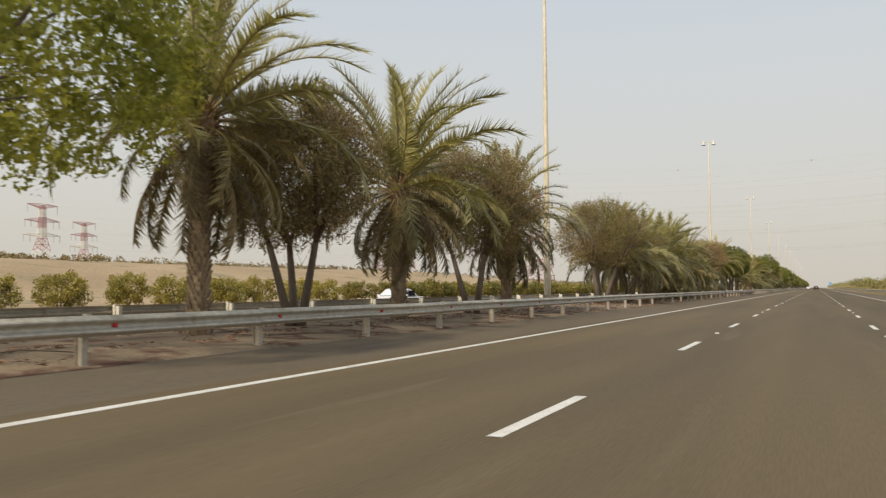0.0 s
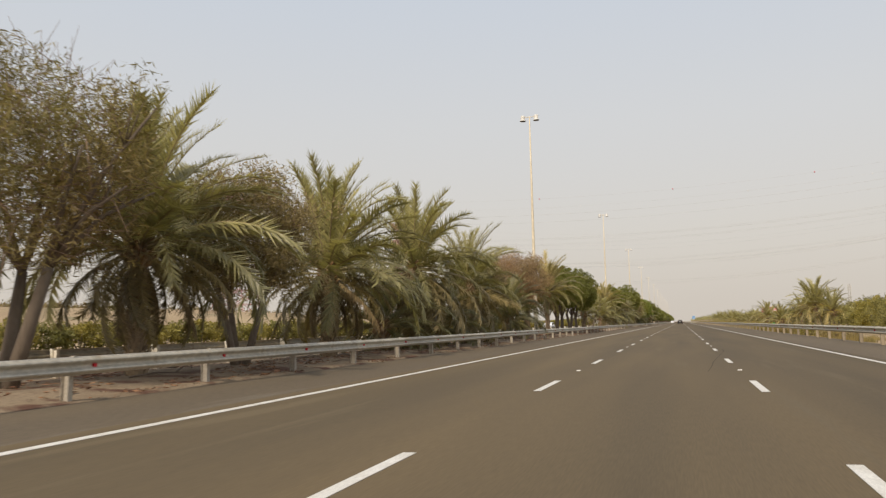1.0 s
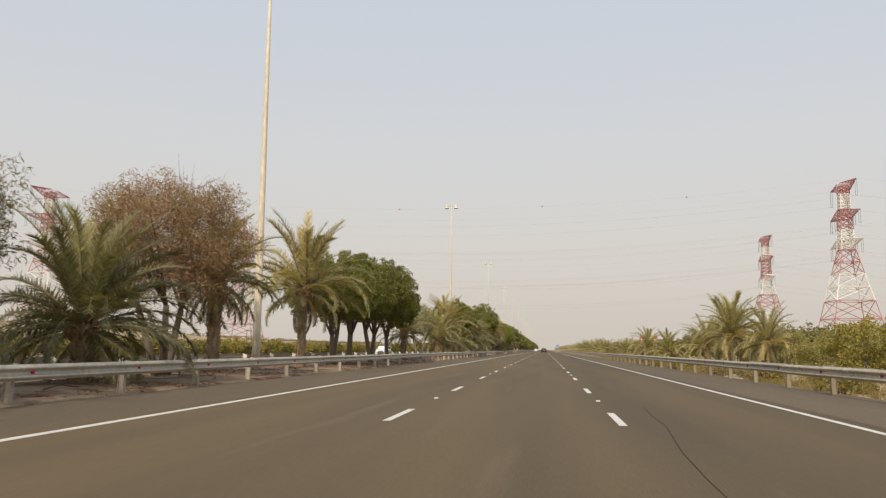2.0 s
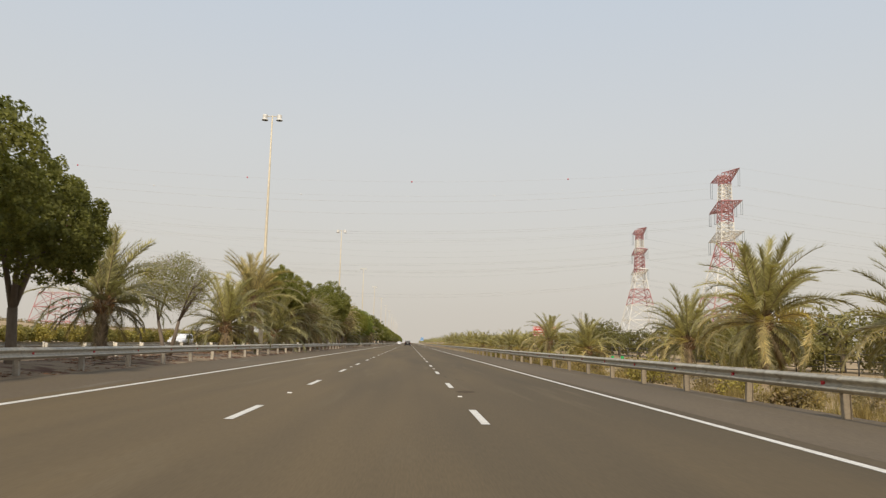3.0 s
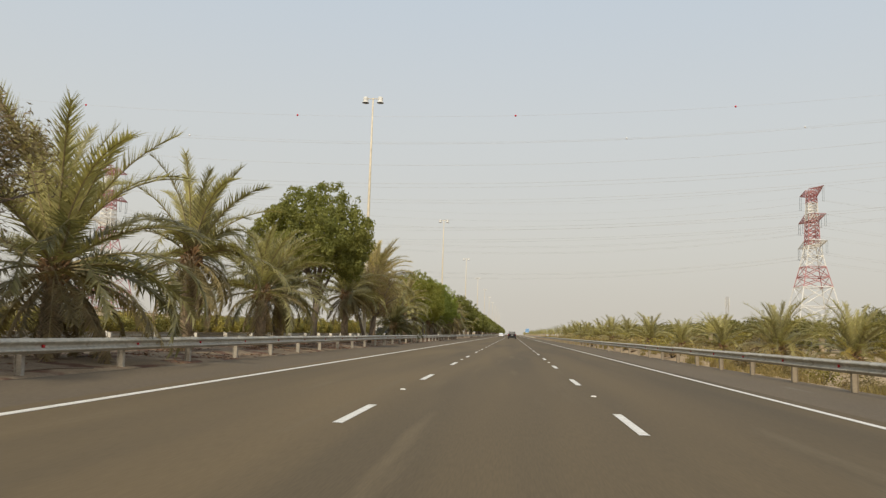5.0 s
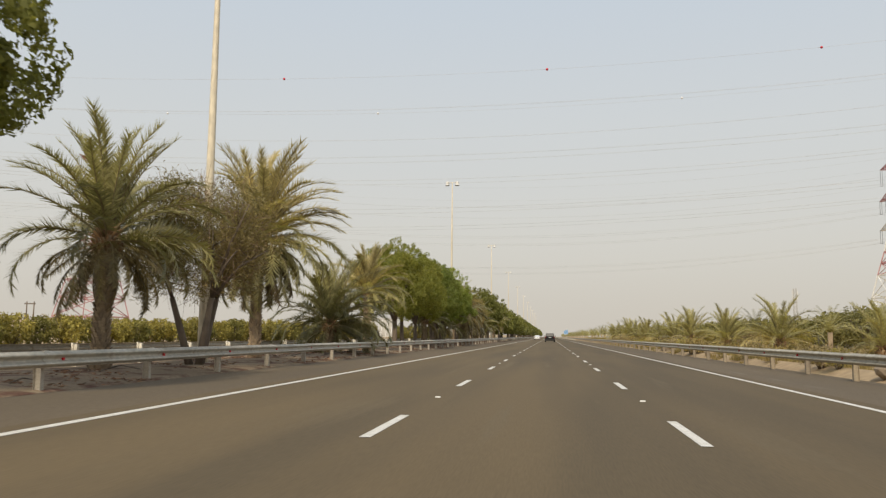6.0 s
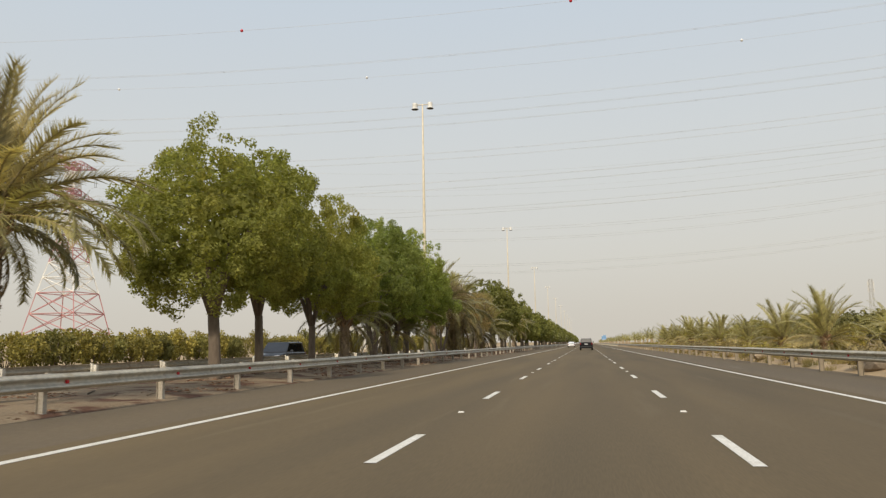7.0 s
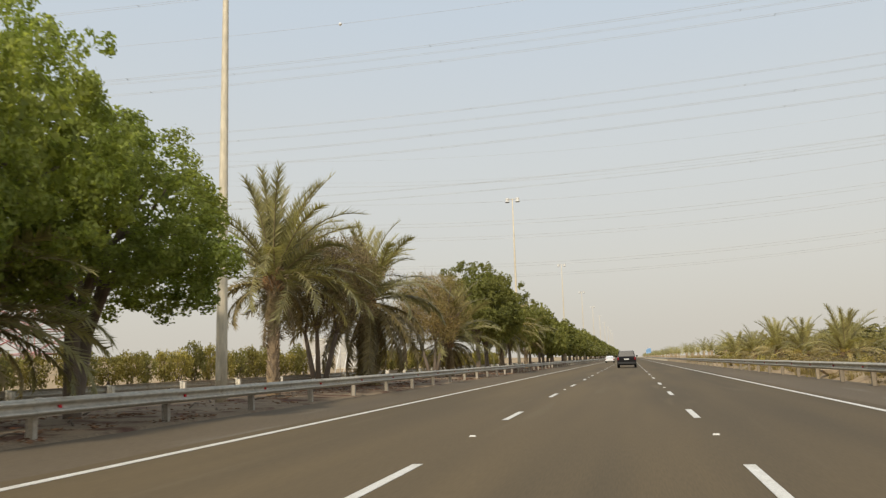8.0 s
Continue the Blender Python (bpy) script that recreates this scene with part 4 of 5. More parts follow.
# hedge beyond the opposite carriageway
HEDGE = [bush(31), bush(32, 1.9, 1.35, mat=LEAF_OLIVE), bush(33, 1.9, 1.6)]
FARHEDGE = [bush(36, 1.9, 1.0, 1500, leaf=0.17), bush(37, 1.9, 1.2, 1500, leaf=0.17), bush(38, 1.9, 0.9, 1500, leaf=0.17, mat=LEAF_OLIVE)]
NEARHEDGE = [bush(34, 1.9, 1.45, 4800, leaf=0.14), bush(35, 1.9, 1.6, 4800, leaf=0.14)]
y, k = 14.0, 0
while y < 520:
    if 379 < y < 382:
        y = 397.0     # the gap in front of the hoarding
    h = 1.75 + 0.9 * smooth(y, 240, 330) + rng.uniform(-0.2, 0.35) + 0.4 * smooth(y, 345, 370) + (rng.uniform(-0.25, 0.6) if y > 335 else 0)
    placed(FARHEDGE[k % 3] if y > 335 else HEDGE[k % 3] if y > 66 else NEARHEDGE[k % 2], used, -36.0 + rng.normal(0, 0.3), y, (1.0 if y < 62 else 1.05) * rng.uniform(0.9, 1.15), k * 47.0, "clipped yellow-green hedge bush beyond the road", "bush", "hedge along the opposite carriageway", h / 1.9)
    y += rng.uniform(3.9, 4.8) if y < 62 else rng.uniform(1.9, 2.6)
    k += 1

# scrub on the dunes and the far desert edge, trees of the farm to the east
scrub_v, scrub_f, base = [], [], 0
for k in range(900):
    x, y = (-rng.uniform(100, 128), rng.uniform(-20, 620)) if k % 3 else (-rng.uniform(95, 210), rng.uniform(-20, 900))
    w = rng.uniform(0.7, 1.7)
    v, f = leaves([(x + rng.normal(0, w), y + rng.normal(0, w), ground_z(x, y) + rng.uniform(0.1, 0.9) * w * 0.6) for _ in range(7)], (w * 0.5, w * 0.5, w * 0.4), 80, 0.45, 500 + k, 0.55, face=0.8)
    scrub_v.append(v), scrub_f.append(f + base)
    base += len(v)
tagged(new("desert_scrub", leaf_mesh("desert_scrub", np.concatenate(scrub_v), np.concatenate(scrub_f), LEAF_FINE)), "dark green scrub along the crest of the dunes", "scrub", kind="stuff")
FARM = [broad_tree(40 + k, 6.0, 0.1, 3.6 - 0.2 * (k % 3), 5200 if k < 3 else 900, 0.23 if k < 3 else 0.55, LEAF_FARM, name="farm_tree", bumps=60, fill=300) for k in range(5)]
k, y = 0, 118.0
while y < 560:
    for x in (34 + 3 * math.sin(y * 0.1), 43)[:1 if y < 300 else 2]:
        placed(FARM[k % 3 if y < 300 and x < 40 else 3 + k % 2], used, x + rng.normal(0, 1.2), y + rng.normal(0, 0.8), rng.uniform(0.75, 1.0), k * 59.0, "olive-green farm tree behind the verge", "tree", "trees of the farm", rng.uniform(0.66, 0.86))
        k += 1
    y += rng.uniform(4.2, 6.2)
for x, y, size in ((35.0, 200.0, 0.98), (30.5, 229.0, 0.95)):
    placed(FARM[0], used, x, y, size, y * 7, "tall olive-green farm tree behind the fence", "tree", "trees of the farm", size)
SHRUB = [bush(51, 2.6, 2.2, 3600, LEAF_FINE, "wild_shrub", 0.19), bush(52, 2.6, 2.0, 3600, LEAF_HEDGE, "wild_shrub", 0.19)]
NEARSHRUB = [bush(56, 2.6, 2.2, 8000, LEAF_TAMARISK, "wild_shrub", 0.12), bush(57, 2.6, 2.0, 8000, LEAF_HEDGE, "wild_shrub", 0.12)]
for k, (x, y, s) in enumerate([(18.0, 108, 1.25), (19.5, 113, 1.4), (18.5, 118.5, 1.35), (21, 123, 1.3), (19, 128, 1.15), (21.5, 138, 1.0), (24, 160, 1.5), (26, 166, 1.2), (20, 190, 0.6), (21, 205, 0.55), (20, 218, 0.6), (22, 230, 0.7), (20, 247, 0.75),
                              (21, 258, 0.8), (20, 270, 0.7), (20.5, 289, 0.8), (21, 306, 0.8), (20, 322, 0.8), (20.5, 336, 0.8), (21, 355, 0.85), (20, 382, 0.9), (21, 400, 0.9), (20.5, 417, 0.9), (21, 433, 1.0), (19, 96, 1.0), (20, 86, 0.9), (21, 74, 0.9), (19, 62, 0.8)]):
    placed(SHRUB[k % 2] if k > 7 else NEARSHRUB[k % 3 // 2], used, x, y, s, k * 83.0, "wild grey-green shrub on the sandy verge", "shrub", "shrubs on the verge")

DRYSHRUB = [bush(53, 0.75, 0.6, 640, GRASS, "dry_shrub", 0.13), bush(54, 0.75, 0.7, 640, LEAF_FINE, "dry_shrub", 0.13), bush(55, 0.85, 0.8, 640, LEAF_HEDGE, "dry_shrub", 0.13)]
for k in range(190):
    x, y = 9.3 + 4.2 * rng.random() ** 1.5, 92 + 1.8 * k + rng.normal(0, 1.2)
    placed(DRYSHRUB[(k * 7 + k // 5) % 3], used, x, y, rng.uniform(0.6, 1.25), k * 71.0, "low dry shrub on the sand beside the guard rail", "shrub", "dry shrubs along the verge")
# dry grass along the verge, leaf litter on the median
def tufts(n, x0, x1, y0, y1, blades, tall, seed):
    r = np.random.default_rng(seed)
    vs = []
    for k in range(n):
        x, y = x0 + (x1 - x0) * r.random() ** 1.3, r.uniform(y0, y1)
        if noise.noise((x * 0.3, y * 0.11, 9)) < -0.05:
            continue
        z = ground_z(x, y) - 0.03
        w, h = r.uniform(0.15, 0.4), tall * r.uniform(0.5, 1.25)
        b = r.normal(0, w * 0.5, (blades, 2))
        az = r.uniform(0, math.tau, blades)
        out = r.uniform(0.1, 0.6, blades) * h
        hh = h * r.uniform(0.5, 1.0, blades)
        foot = np.stack([x + b[:, 0], y + b[:, 1], np.full(blades, z)], 1)
        wide = np.stack([-np.sin(az), np.cos(az), np.zeros(blades)], 1) * 0.008
        tip = foot + np.stack([np.cos(az) * out, np.sin(az) * out, hh], 1)
        vs.append(np.stack([foot - wide, foot + wide, tip], 1).reshape(-1, 3))
    v = np.concatenate(vs)
    return v, np.arange(len(v)).reshape(-1, 3)


v, f = tufts(1700, 8.95, 13.5, 60, 420, 80, 0.42, 61)
tagged(new("dry_grass", leaf_mesh("dry_grass", v, f, GRASS)), "dry yellow grass tufts along the verge", "grass", kind="stuff")
v, f = tufts(2300, 11.5, 25, 120, 430, 30, 0.62, 62)
tagged(new("dry_grass", leaf_mesh("dry_grass", v, f, GRASS)), "dry yellow-green grass between the palms", "grass", kind="stuff")
spots = []
for k in range(5200):
    x, y = rng.uniform(-13.8, -9.1), rng.uniform(-8, 400)
    if noise.noise((x * 0.5, y * 0.16, 4)) > -0.05:
        spots.append((x, y, ground_z(x, y) + 0.03))
v, f = leaves(spots, (0.38, 0.38, 0.03), 26000, 0.15, 71, 0.2, 0.12)
v[:, 2] = np.maximum(v[:, 2], [ground_z(p[0], p[1]) + 0.004 for p in v])
tagged(new("leaf_litter", leaf_mesh("leaf_litter", v, f, LITTER)), "fallen dry leaves and twigs on the median soil", "leaf litter", kind="stuff")
fallen = thing("fallen_branches", (-10.8, 0, 0.1), "dry fallen fronds lying on the median soil", "branches", kind="stuff")
s = Shape()
for k in range(150):
    x, y = rng.uniform(-1.8, 1.2), rng.uniform(-4, 400)
    az, ln = rng.normal(1.57, 0.5), rng.uniform(0.6, 2.2)
    z = ground_z(x - 10.8, y) - 0.08
    s.tube([(x, y, z), (x + math.cos(az) * ln / 2, y + math.sin(az) * ln / 2, z + rng.uniform(0.02, 0.14)), (x + math.cos(az) * ln, y + math.sin(az) * ln, z + 0.01)], [0.025, 0.018, 0.008], 4)
part("branch", s, BARK, fallen, kind="stuff")

# ---- power lines ----
def lattice(s, a, b, wa, wb, da, db, panels, r):
    """A square lattice mast section between two heights, with X bracing on its four faces."""
    hs = np.linspace(a, b, panels + 1)
    def ring(z):
        t = (z - a) / (b - a)
        w, d = wa + (wb - wa) * t, da + (db - da) * t
        return [(w, d, z), (-w, d, z), (-w, -d, z), (w, -d, z)]
    for i in range(panels):
        lo, hi = ring(hs[i]), ring(hs[i + 1])
        for k in range(4):
            j = (k + 1) % 4
            s.rod(lo[k], hi[k], r, caps=False)
            s.rod(lo[k], hi[j], r * 0.75, caps=False)
            s.rod(lo[j], hi[k], r * 0.75, caps=False)
            s.rod(hi[k], hi[j], r * 0.75, caps=False)
    return s


ARMS = ((44.8, 17.0, 2.45), (56.4, 16.0, 2.2), (67.5, 14.0, 1.8))


NEAR_BANDS = [(0, 21.7, 11.5, 7.1, 3, TOWER_RED), (21.7, 32.5, 7.1, 4.7, 2, TOWER_WHITE), (32.5, 42.4, 4.7, 2.6, 2, TOWER_RED), (42.4, 50.4, 2.6, 2.3, 4, TOWER_WHITE), (50.4, 59, 2.3, 2.0, 4, TOWER_RED), (59, 65.2, 2.0, 1.8, 4, TOWER_WHITE), (65.2, 68.5, 1.8, 1.6, 2, TOWER_RED)]
FAR_BANDS = [(0, 26, 11.5, 6.1, 3, TOWER_WHITE), (26, 35, 6.1, 4.1, 2, TOWER_RED), (35, 44.5, 4.1, 2.5, 2, TOWER_WHITE), (44.5, 55.5, 2.5, 2.1, 5, TOWER_RED), (55.5, 63.5, 2.1, 1.8, 5, TOWER_WHITE), (63.5, 68.5, 1.8, 1.6, 3, TOWER_RED)]


def pylon(bands):
    tower = thing("power_pylon")
    for a, b, wa, wb, n, mat in bands:
        part("mast_section", lattice(Shape(), a, b, wa, wb, wa, wb, n, 0.22), mat, tower, "red lattice section" if mat is TOWER_RED else "white lattice section", kind="stuff")
    for i, (z, reach, w) in enumerate(ARMS):
        for sd in (-1, 1):
            s = Shape()
            tip = Vector((0, sd * reach, z + (1.5 if i == 2 else 0.0)))
            low = [(w, sd * w, z - 1.0), (-w, sd * w, z - 1.0)]
            high = [(w, sd * w, z + 2.2), (-w, sd * w, z + 2.2)]
            for q in low + high:
                s.rod(q, tip, 0.17, caps=False)
            for t in (0.0, 0.2, 0.4, 0.6, 0.8):
                pl = [Vector(q).lerp(tip, t) for q in low + high]
                s.rod(pl[0], pl[1], 0.11, caps=False).rod(pl[2], pl[3], 0.11, caps=False).rod(pl[0], pl[2], 0.11, caps=False).rod(pl[1], pl[3], 0.11, caps=False)
                nx = [Vector(q).lerp(tip, min(1, t + 0.2)) for q in low + high]
                s.rod(pl[0], nx[1], 0.11, caps=False).rod(pl[2], nx[3], 0.11, caps=False).rod(pl[0], nx[2], 0.11, caps=False).rod(pl[1], nx[3], 0.11, caps=False)
            part("crossarm", s, TOWER_WHITE if i == 0 else TOWER_RED, tower)
            for at in (0.95, 0.62):
                if i == 2 and at < 0.9:
                    continue
                hang = Shape()
                py = sd * reach * at
                for x in (-0.35, 0.35):
                    hang.rod((x, py, z + (1.2 if i == 2 else 0)), (x, py, z - 5.2), 0.09, n=5)
                hang.rod((-0.45, py, z - 5.2), (0.45, py, z - 5.2), 0.08)
                part("insulator_string", hang, INSULATOR, tower, "pair of hanging insulator strings")
    return tower


LINES = {"near": [(490, 420, 1.0), (122, 404, 1.0), (-218, 390, 1.0), (-525, 397, 0.95)], "far": [(470, 508, 0.87), (115, 494, 0.87), (-164, 484, 0.92), (-610, 505, 0.92)]}
first_tower = None
for row in LINES.values():
    for x, y, k in row:
        m = Matrix.LocRotScale((x, y, 0.0), None, (k, k, k))
        if (x, y) == (115, 494):
            ob = pylon(FAR_BANDS)
        elif first_tower is None:
            ob = first_tower = pylon(NEAR_BANDS)
        else:
            ob = copy_thing(first_tower, Matrix.Identity(4))
        ob.matrix_basis = m
        tagged(ob, "tall red and white steel lattice pylon", "power pylon", "pylons of the power lines")


def cable(a, b, sag, r, group, gap=0.0, balls=(), red=False):
    """A sagging conductor, or a bundle of two with spacers, and marker balls on the earth wires."""
    a, b = Vector(a), Vector(b)
    line = thing("overhead_cable", (0, 0, 0), "sagging overhead power cable between pylons", "power cable", group)
    curve = lambda t, dy: a.lerp(b, t) + Vector((0, dy, -4 * sag * t * (1 - t)))
    for dy in ((-gap / 2, gap / 2) if gap else (0,)):
        s = Shape()
        n = 26
        s.tube([curve(i / n, dy) for i in range(n + 1)], [r] * (n + 1), 4)
        part("conductor", s, WIRE, line)
    if gap:
        s = Shape()
        for t in np.arange(0.06, 1, 0.12):
            s.rod(curve(t, -gap / 2 - 0.1), curve(t, gap / 2 + 0.1), 0.035)
        part("spacer", s, INSULATOR, line, kind="stuff")
    for x in balls:
        ball = Shape().lathe([(0.28 * math.sin(math.pi * q / 8), -0.28 * math.cos(math.pi * q / 8)) for q in range(9)], 12)
        part("marker_ball", ball, BALL_RED if red else BALL_WHITE, line, "red marker ball" if red else "white marker ball", m=Matrix.Translation(curve((x - a.x) / (b.x - a.x), 0)))


for which, row in LINES.items():
    for (x0, y0, k0), (x1, y1, k1) in zip(row, row[1:]):
        main = x0 < 200 and x1 > -300
        for i, (z, reach, w) in enumerate(ARMS):
            for sd in (-1, 1):
                for at in ((0.95,) if i == 2 else (0.95, 0.62)):
                    cable((x0, y0 + sd * reach * at * k0, (z - 5.2) * k0), (x1, y1 + sd * reach * at * k1, (z - 5.2) * k1), 12.0, 0.016, "conductors of the power lines", 0.5)
        for sd in (-1, 1):
            cable((x0, y0 + sd * 14 * k0, 69 * k0), (x1, y1 + sd * 14 * k1, 69 * k1), 11.5, 0.02, "earth wires of the power lines", 0.0, (((57, 0, -58, -116) if sd < 0 else (85, 33, -43, -99, -155)) if main and which == "near" else ()), sd < 0)

utility = thing("utility_pole", (-125.3, 396.0, ground_z(-125.3, 396.0)), "twin weathered wooden utility poles with a crossbar on the dune", "utility pole")
for x in (-0.95, 0.95):
    part("pole", Shape().rod((x, 0, -0.5), (x, 0, 5.0), 0.17, 0.13, 8), BARK, utility)
part("crossbar", Shape().box((-1.5, -0.22, 4.3), (1.5, -0.14, 4.55), 0.01), BARK, utility)
for x in (-1.3, 0.0, 1.3):
    part("insulator", Shape().lathe([(0.05, 0.0), (0.09, 0.06), (0.06, 0.12), (0.08, 0.18), (0.03, 0.24)], 8, (x, -0.18, 4.55)), INSULATOR, utility)

mast = thing("radio_mast", (96.5, 545.0, -0.1), "slim grey lattice radio mast behind the farm", "mast")
part("mast", lattice(Shape(), 0.0, 21.0, 0.8, 0.5, 0.8, 0.5, 7, 0.035), STEEL, mast, kind="stuff")
for h in (17.5, 19.4):
    for sd in (-1, 1):
        part("antenna", Shape().box((sd * 0.9 - 0.12, -0.1, h - 0.8), (sd * 0.9 + 0.12, 0.1, h + 0.8), 0.02).rod((0, 0, h), (sd * 0.9, 0, h), 0.04), LAMPWHITE, mast, "white panel antenna")

# ---- vehicles ----
def loft(s, sections):
    """Skins closed sections of equal length, one after the other, with end caps."""
    n = len(sections[0])
    v = [p for q in sections for p in q]
    f = [(i * n + j, i * n + (j + 1) % n, (i + 1) * n + (j + 1) % n, (i + 1) * n + j) for i in range(len(sections) - 1) for j in range(n)]
    return s.add(v, f + [tuple(range(n - 1, -1, -1)), tuple((len(sections) - 1) * n + j for j in range(n))])


def round_rect(y, w, z0, z1, r=0.12):
    pts = []
    for cx, cz, a0 in ((w - r, z1 - r, 0), (-w + r, z1 - r, 90), (-w + r, z0 + r, 180), (w - r, z0 + r, 270)):
        for k in range(4):
            a = radians(a0 + 30 * k)
            pts.append((cx + r * math.cos(a), y, cz + r * math.sin(a)))
    return pts


def vehicle(name, at, turn, paint, label, roof=1.85, tall=True, length=4.8, group=""):
    """A car seen from outside, its nose to +y: body, glasshouse, glass, wheels and lamps."""
    car = thing(name, at, label, "car", group, turn=turn)
    h, w = length / 2, (1.0 if tall else 0.92)
    belt = 1.16 if tall else 0.92
    hood = 1.15 if tall else 0.82
    body = Shape()
    loft(body, [round_rect(-h, w - 0.12, 0.45, belt - 0.12), round_rect(-h + 0.12, w - 0.02, 0.32, belt), round_rect(-h + 0.8, w, 0.28, belt), round_rect(0.7, w, 0.28, belt), round_rect(h - 0.9, w - 0.02, 0.3, hood), round_rect(h - 0.2, w - 0.08, 0.34, hood - 0.12), round_rect(h, w - 0.2, 0.45, hood - 0.3)])
    part("body", body, paint, car)
    r0, r1 = (-h + 0.12, 0.35) if tall else (-h + 0.85, 0.25)
    cabin = Shape()
    loft(cabin, [round_rect(r0 - 0.02, w - 0.1, belt - 0.1, belt + 0.05, 0.05), round_rect(r0 + (0.18 if tall else 0.75), w - 0.2, belt - 0.1, roof - 0.04), round_rect(r0 + (0.5 if tall else 1.1), w - 0.2, belt - 0.1, roof), round_rect(r1, w - 0.2, belt - 0.1, roof - 0.02), round_rect(r1 + 0.75, w - 0.1, belt - 0.1, belt + 0.05, 0.05)])
    part("cabin", cabin, paint, car)
    lo, hi = belt + 0.06, roof - 0.14
    def pane(nm, quad):
        s = Shape()
        q = [Vector(p) for p in quad]
        nrm = (q[1] - q[0]).cross(q[2] - q[0]).normalized() * 0.012
        s.add([p + nrm for p in q] + [p - nrm for p in q], [(0, 1, 2, 3), (7, 6, 5, 4), (0, 4, 5, 1), (1, 5, 6, 2), (2, 6, 7, 3), (3, 7, 4, 0)])
        part(nm, s, CARGLASS, car, "dark tinted glass")
    yb, yt = r0 - 0.0, r0 + (0.16 if tall else 0.7)
    pane("rear_window", [(-w + 0.22, yb, lo), (w - 0.22, yb, lo), (w - 0.32, yt, hi), (-w + 0.32, yt, hi)])
    pane("windscreen", [(w - 0.2, r1 + 0.72, lo), (-w + 0.2, r1 + 0.72, lo), (-w + 0.3, r1 + 0.06, hi), (w - 0.3, r1 + 0.06, hi)])
    for sd in (-1, 1):
        y0, y1 = r0 + 0.4, r1 + 0.45
        for a0, a1 in ((y0, (y0 + y1) / 2 - 0.05), ((y0 + y1) / 2 + 0.05, y1)):
            pane("side_window", [(sd * (w - 0.115), a0, lo), (sd * (w - 0.115), a1, lo), (sd * (w - 0.195), min(a1, r1 + 0.05), hi), (sd * (w - 0.195), a0 + 0.1, hi)])
        part("tail_light", Shape().box((sd * (w - 0.13) - 0.09, -h - 0.015, belt - 0.32), (sd * (w - 0.13) + 0.09, -h + 0.25, belt - 0.02), 0.02), TAIL, car, "red tail light")
        part("headlight", Shape().box((sd * (w - 0.28) - 0.16, h - 0.22, hood - 0.36), (sd * (w - 0.28) + 0.16, h - 0.01, hood - 0.18), 0.02), HEADLAMP, car, "clear headlight")
        part("door_mirror", Shape().box((sd * (w + 0.1) - 0.1, r1 + 0.25, belt), (sd * (w + 0.1) + 0.1, r1 + 0.38, belt + 0.16), 0.03), paint, car)
        if tall:
            part("roof_rail", Shape().tube([(sd * 0.66, r0 + 0.5, roof - 0.02), (sd * 0.66, r0 + 0.6, roof + 0.06), (sd * 0.66, r1 - 0.1, roof + 0.06), (sd * 0.66, r1, roof - 0.02)], [0.02] * 4, 6), TRIMBLACK, car)
        for y in (-h + 0.95, h - 0.95):
            wheel = thing("wheel", (sd * (w - 0.11), y, 0.36))
            wheel.parent = car
            s = Shape()
            rings = [(0.22, -0.1), (0.33, -0.12), (0.36, -0.08), (0.36, 0.08), (0.33, 0.12), (0.22, 0.1)]
            n = 18
            s.add([(d, r * math.cos(math.tau * j / n), r * math.sin(math.tau * j / n)) for r, d in rings for j in range(n)], [(i * n + j, i * n + (j + 1) % n, (i + 1) * n + (j + 1) % n, (i + 1) * n + j) for i in range(5) for j in range(n)], True)
            part("tyre", s, TYRE, wheel)
            part("rim", Shape().rod((-0.09, 0, 0), (0.09, 0, 0), 0.23, n=14), RIM, wheel)
    part("rear_bumper", Shape().box((-w + 0.04, -h - 0.07, 0.38), (w - 0.04, -h + 0.2, 0.62), 0.04), paint if not tall else TRIMBLACK, car)
    part("front_bumper", Shape().box((-w + 0.08, h - 0.2, 0.32), (w - 0.08, h + 0.05, 0.55), 0.04), paint, car)
    part("grille", Shape().box((-0.42, h - 0.1, hood - 0.38), (0.42, h + 0.02, hood - 0.2), 0.02), TRIMBLACK, car)
    if tall:
        for z in (0.36, 0.31, 0.26):
            part("grille_bar", Shape().box((-0.44, h + 0.005, hood - z - 0.012), (0.44, h + 0.035, hood - z + 0.012)), RIM, car, "chrome grille bar")
        part("skid_plate", Shape().box((-0.6, h - 0.1, 0.3), (0.6, h + 0.075, 0.42), 0.02), RIM, car, "silver skid plate")
    part("number_plate", Shape().box((-0.26, -h - 0.03, belt - 0.3), (0.26, -h + 0.02, belt - 0.17)), PLATE, car, "blank white number plate")
    return car


vehicle("sport_utility_car", (0.3, 383.0, 0.0), 0, CARBLACK, "black sport utility car driving ahead on the asphalt", length=5.0, roof=1.8)
vehicle("saloon_car", (-3.6, 470.0, 0.0), 0, CARWHITE, "white saloon car far ahead in the fast lane", 1.45, False, 4.6)
vehicle("saloon_car", (-24.0, 42.3, LOW), 180, CARWHITE, "white saloon car on the opposite carriageway", 1.45, False, 4.6)
vehicle("sport_utility_car", (-27.2, 207.0, LOW), 180, CARWHITE, "white sport utility car on the opposite carriageway", 1.8, True, 4.8)
vehicle("sport_utility_car", (-20.5, 309.0, LOW), 180, CARGREY, "dark grey sport utility car on the opposite carriageway", 1.88, True, 4.9)

# ---- signs ----
def words(parent, text, size, m, mat):
    cu = bpy.data.curves.new("lettering", "FONT")
    cu.body, cu.size, cu.extrude, cu.align_x = text, size, 0.003, "CENTER"
    cu.materials.append(mat)
    ob = new("lettering", cu)
    ob.parent = parent
    ob.matrix_basis = m
    return ob


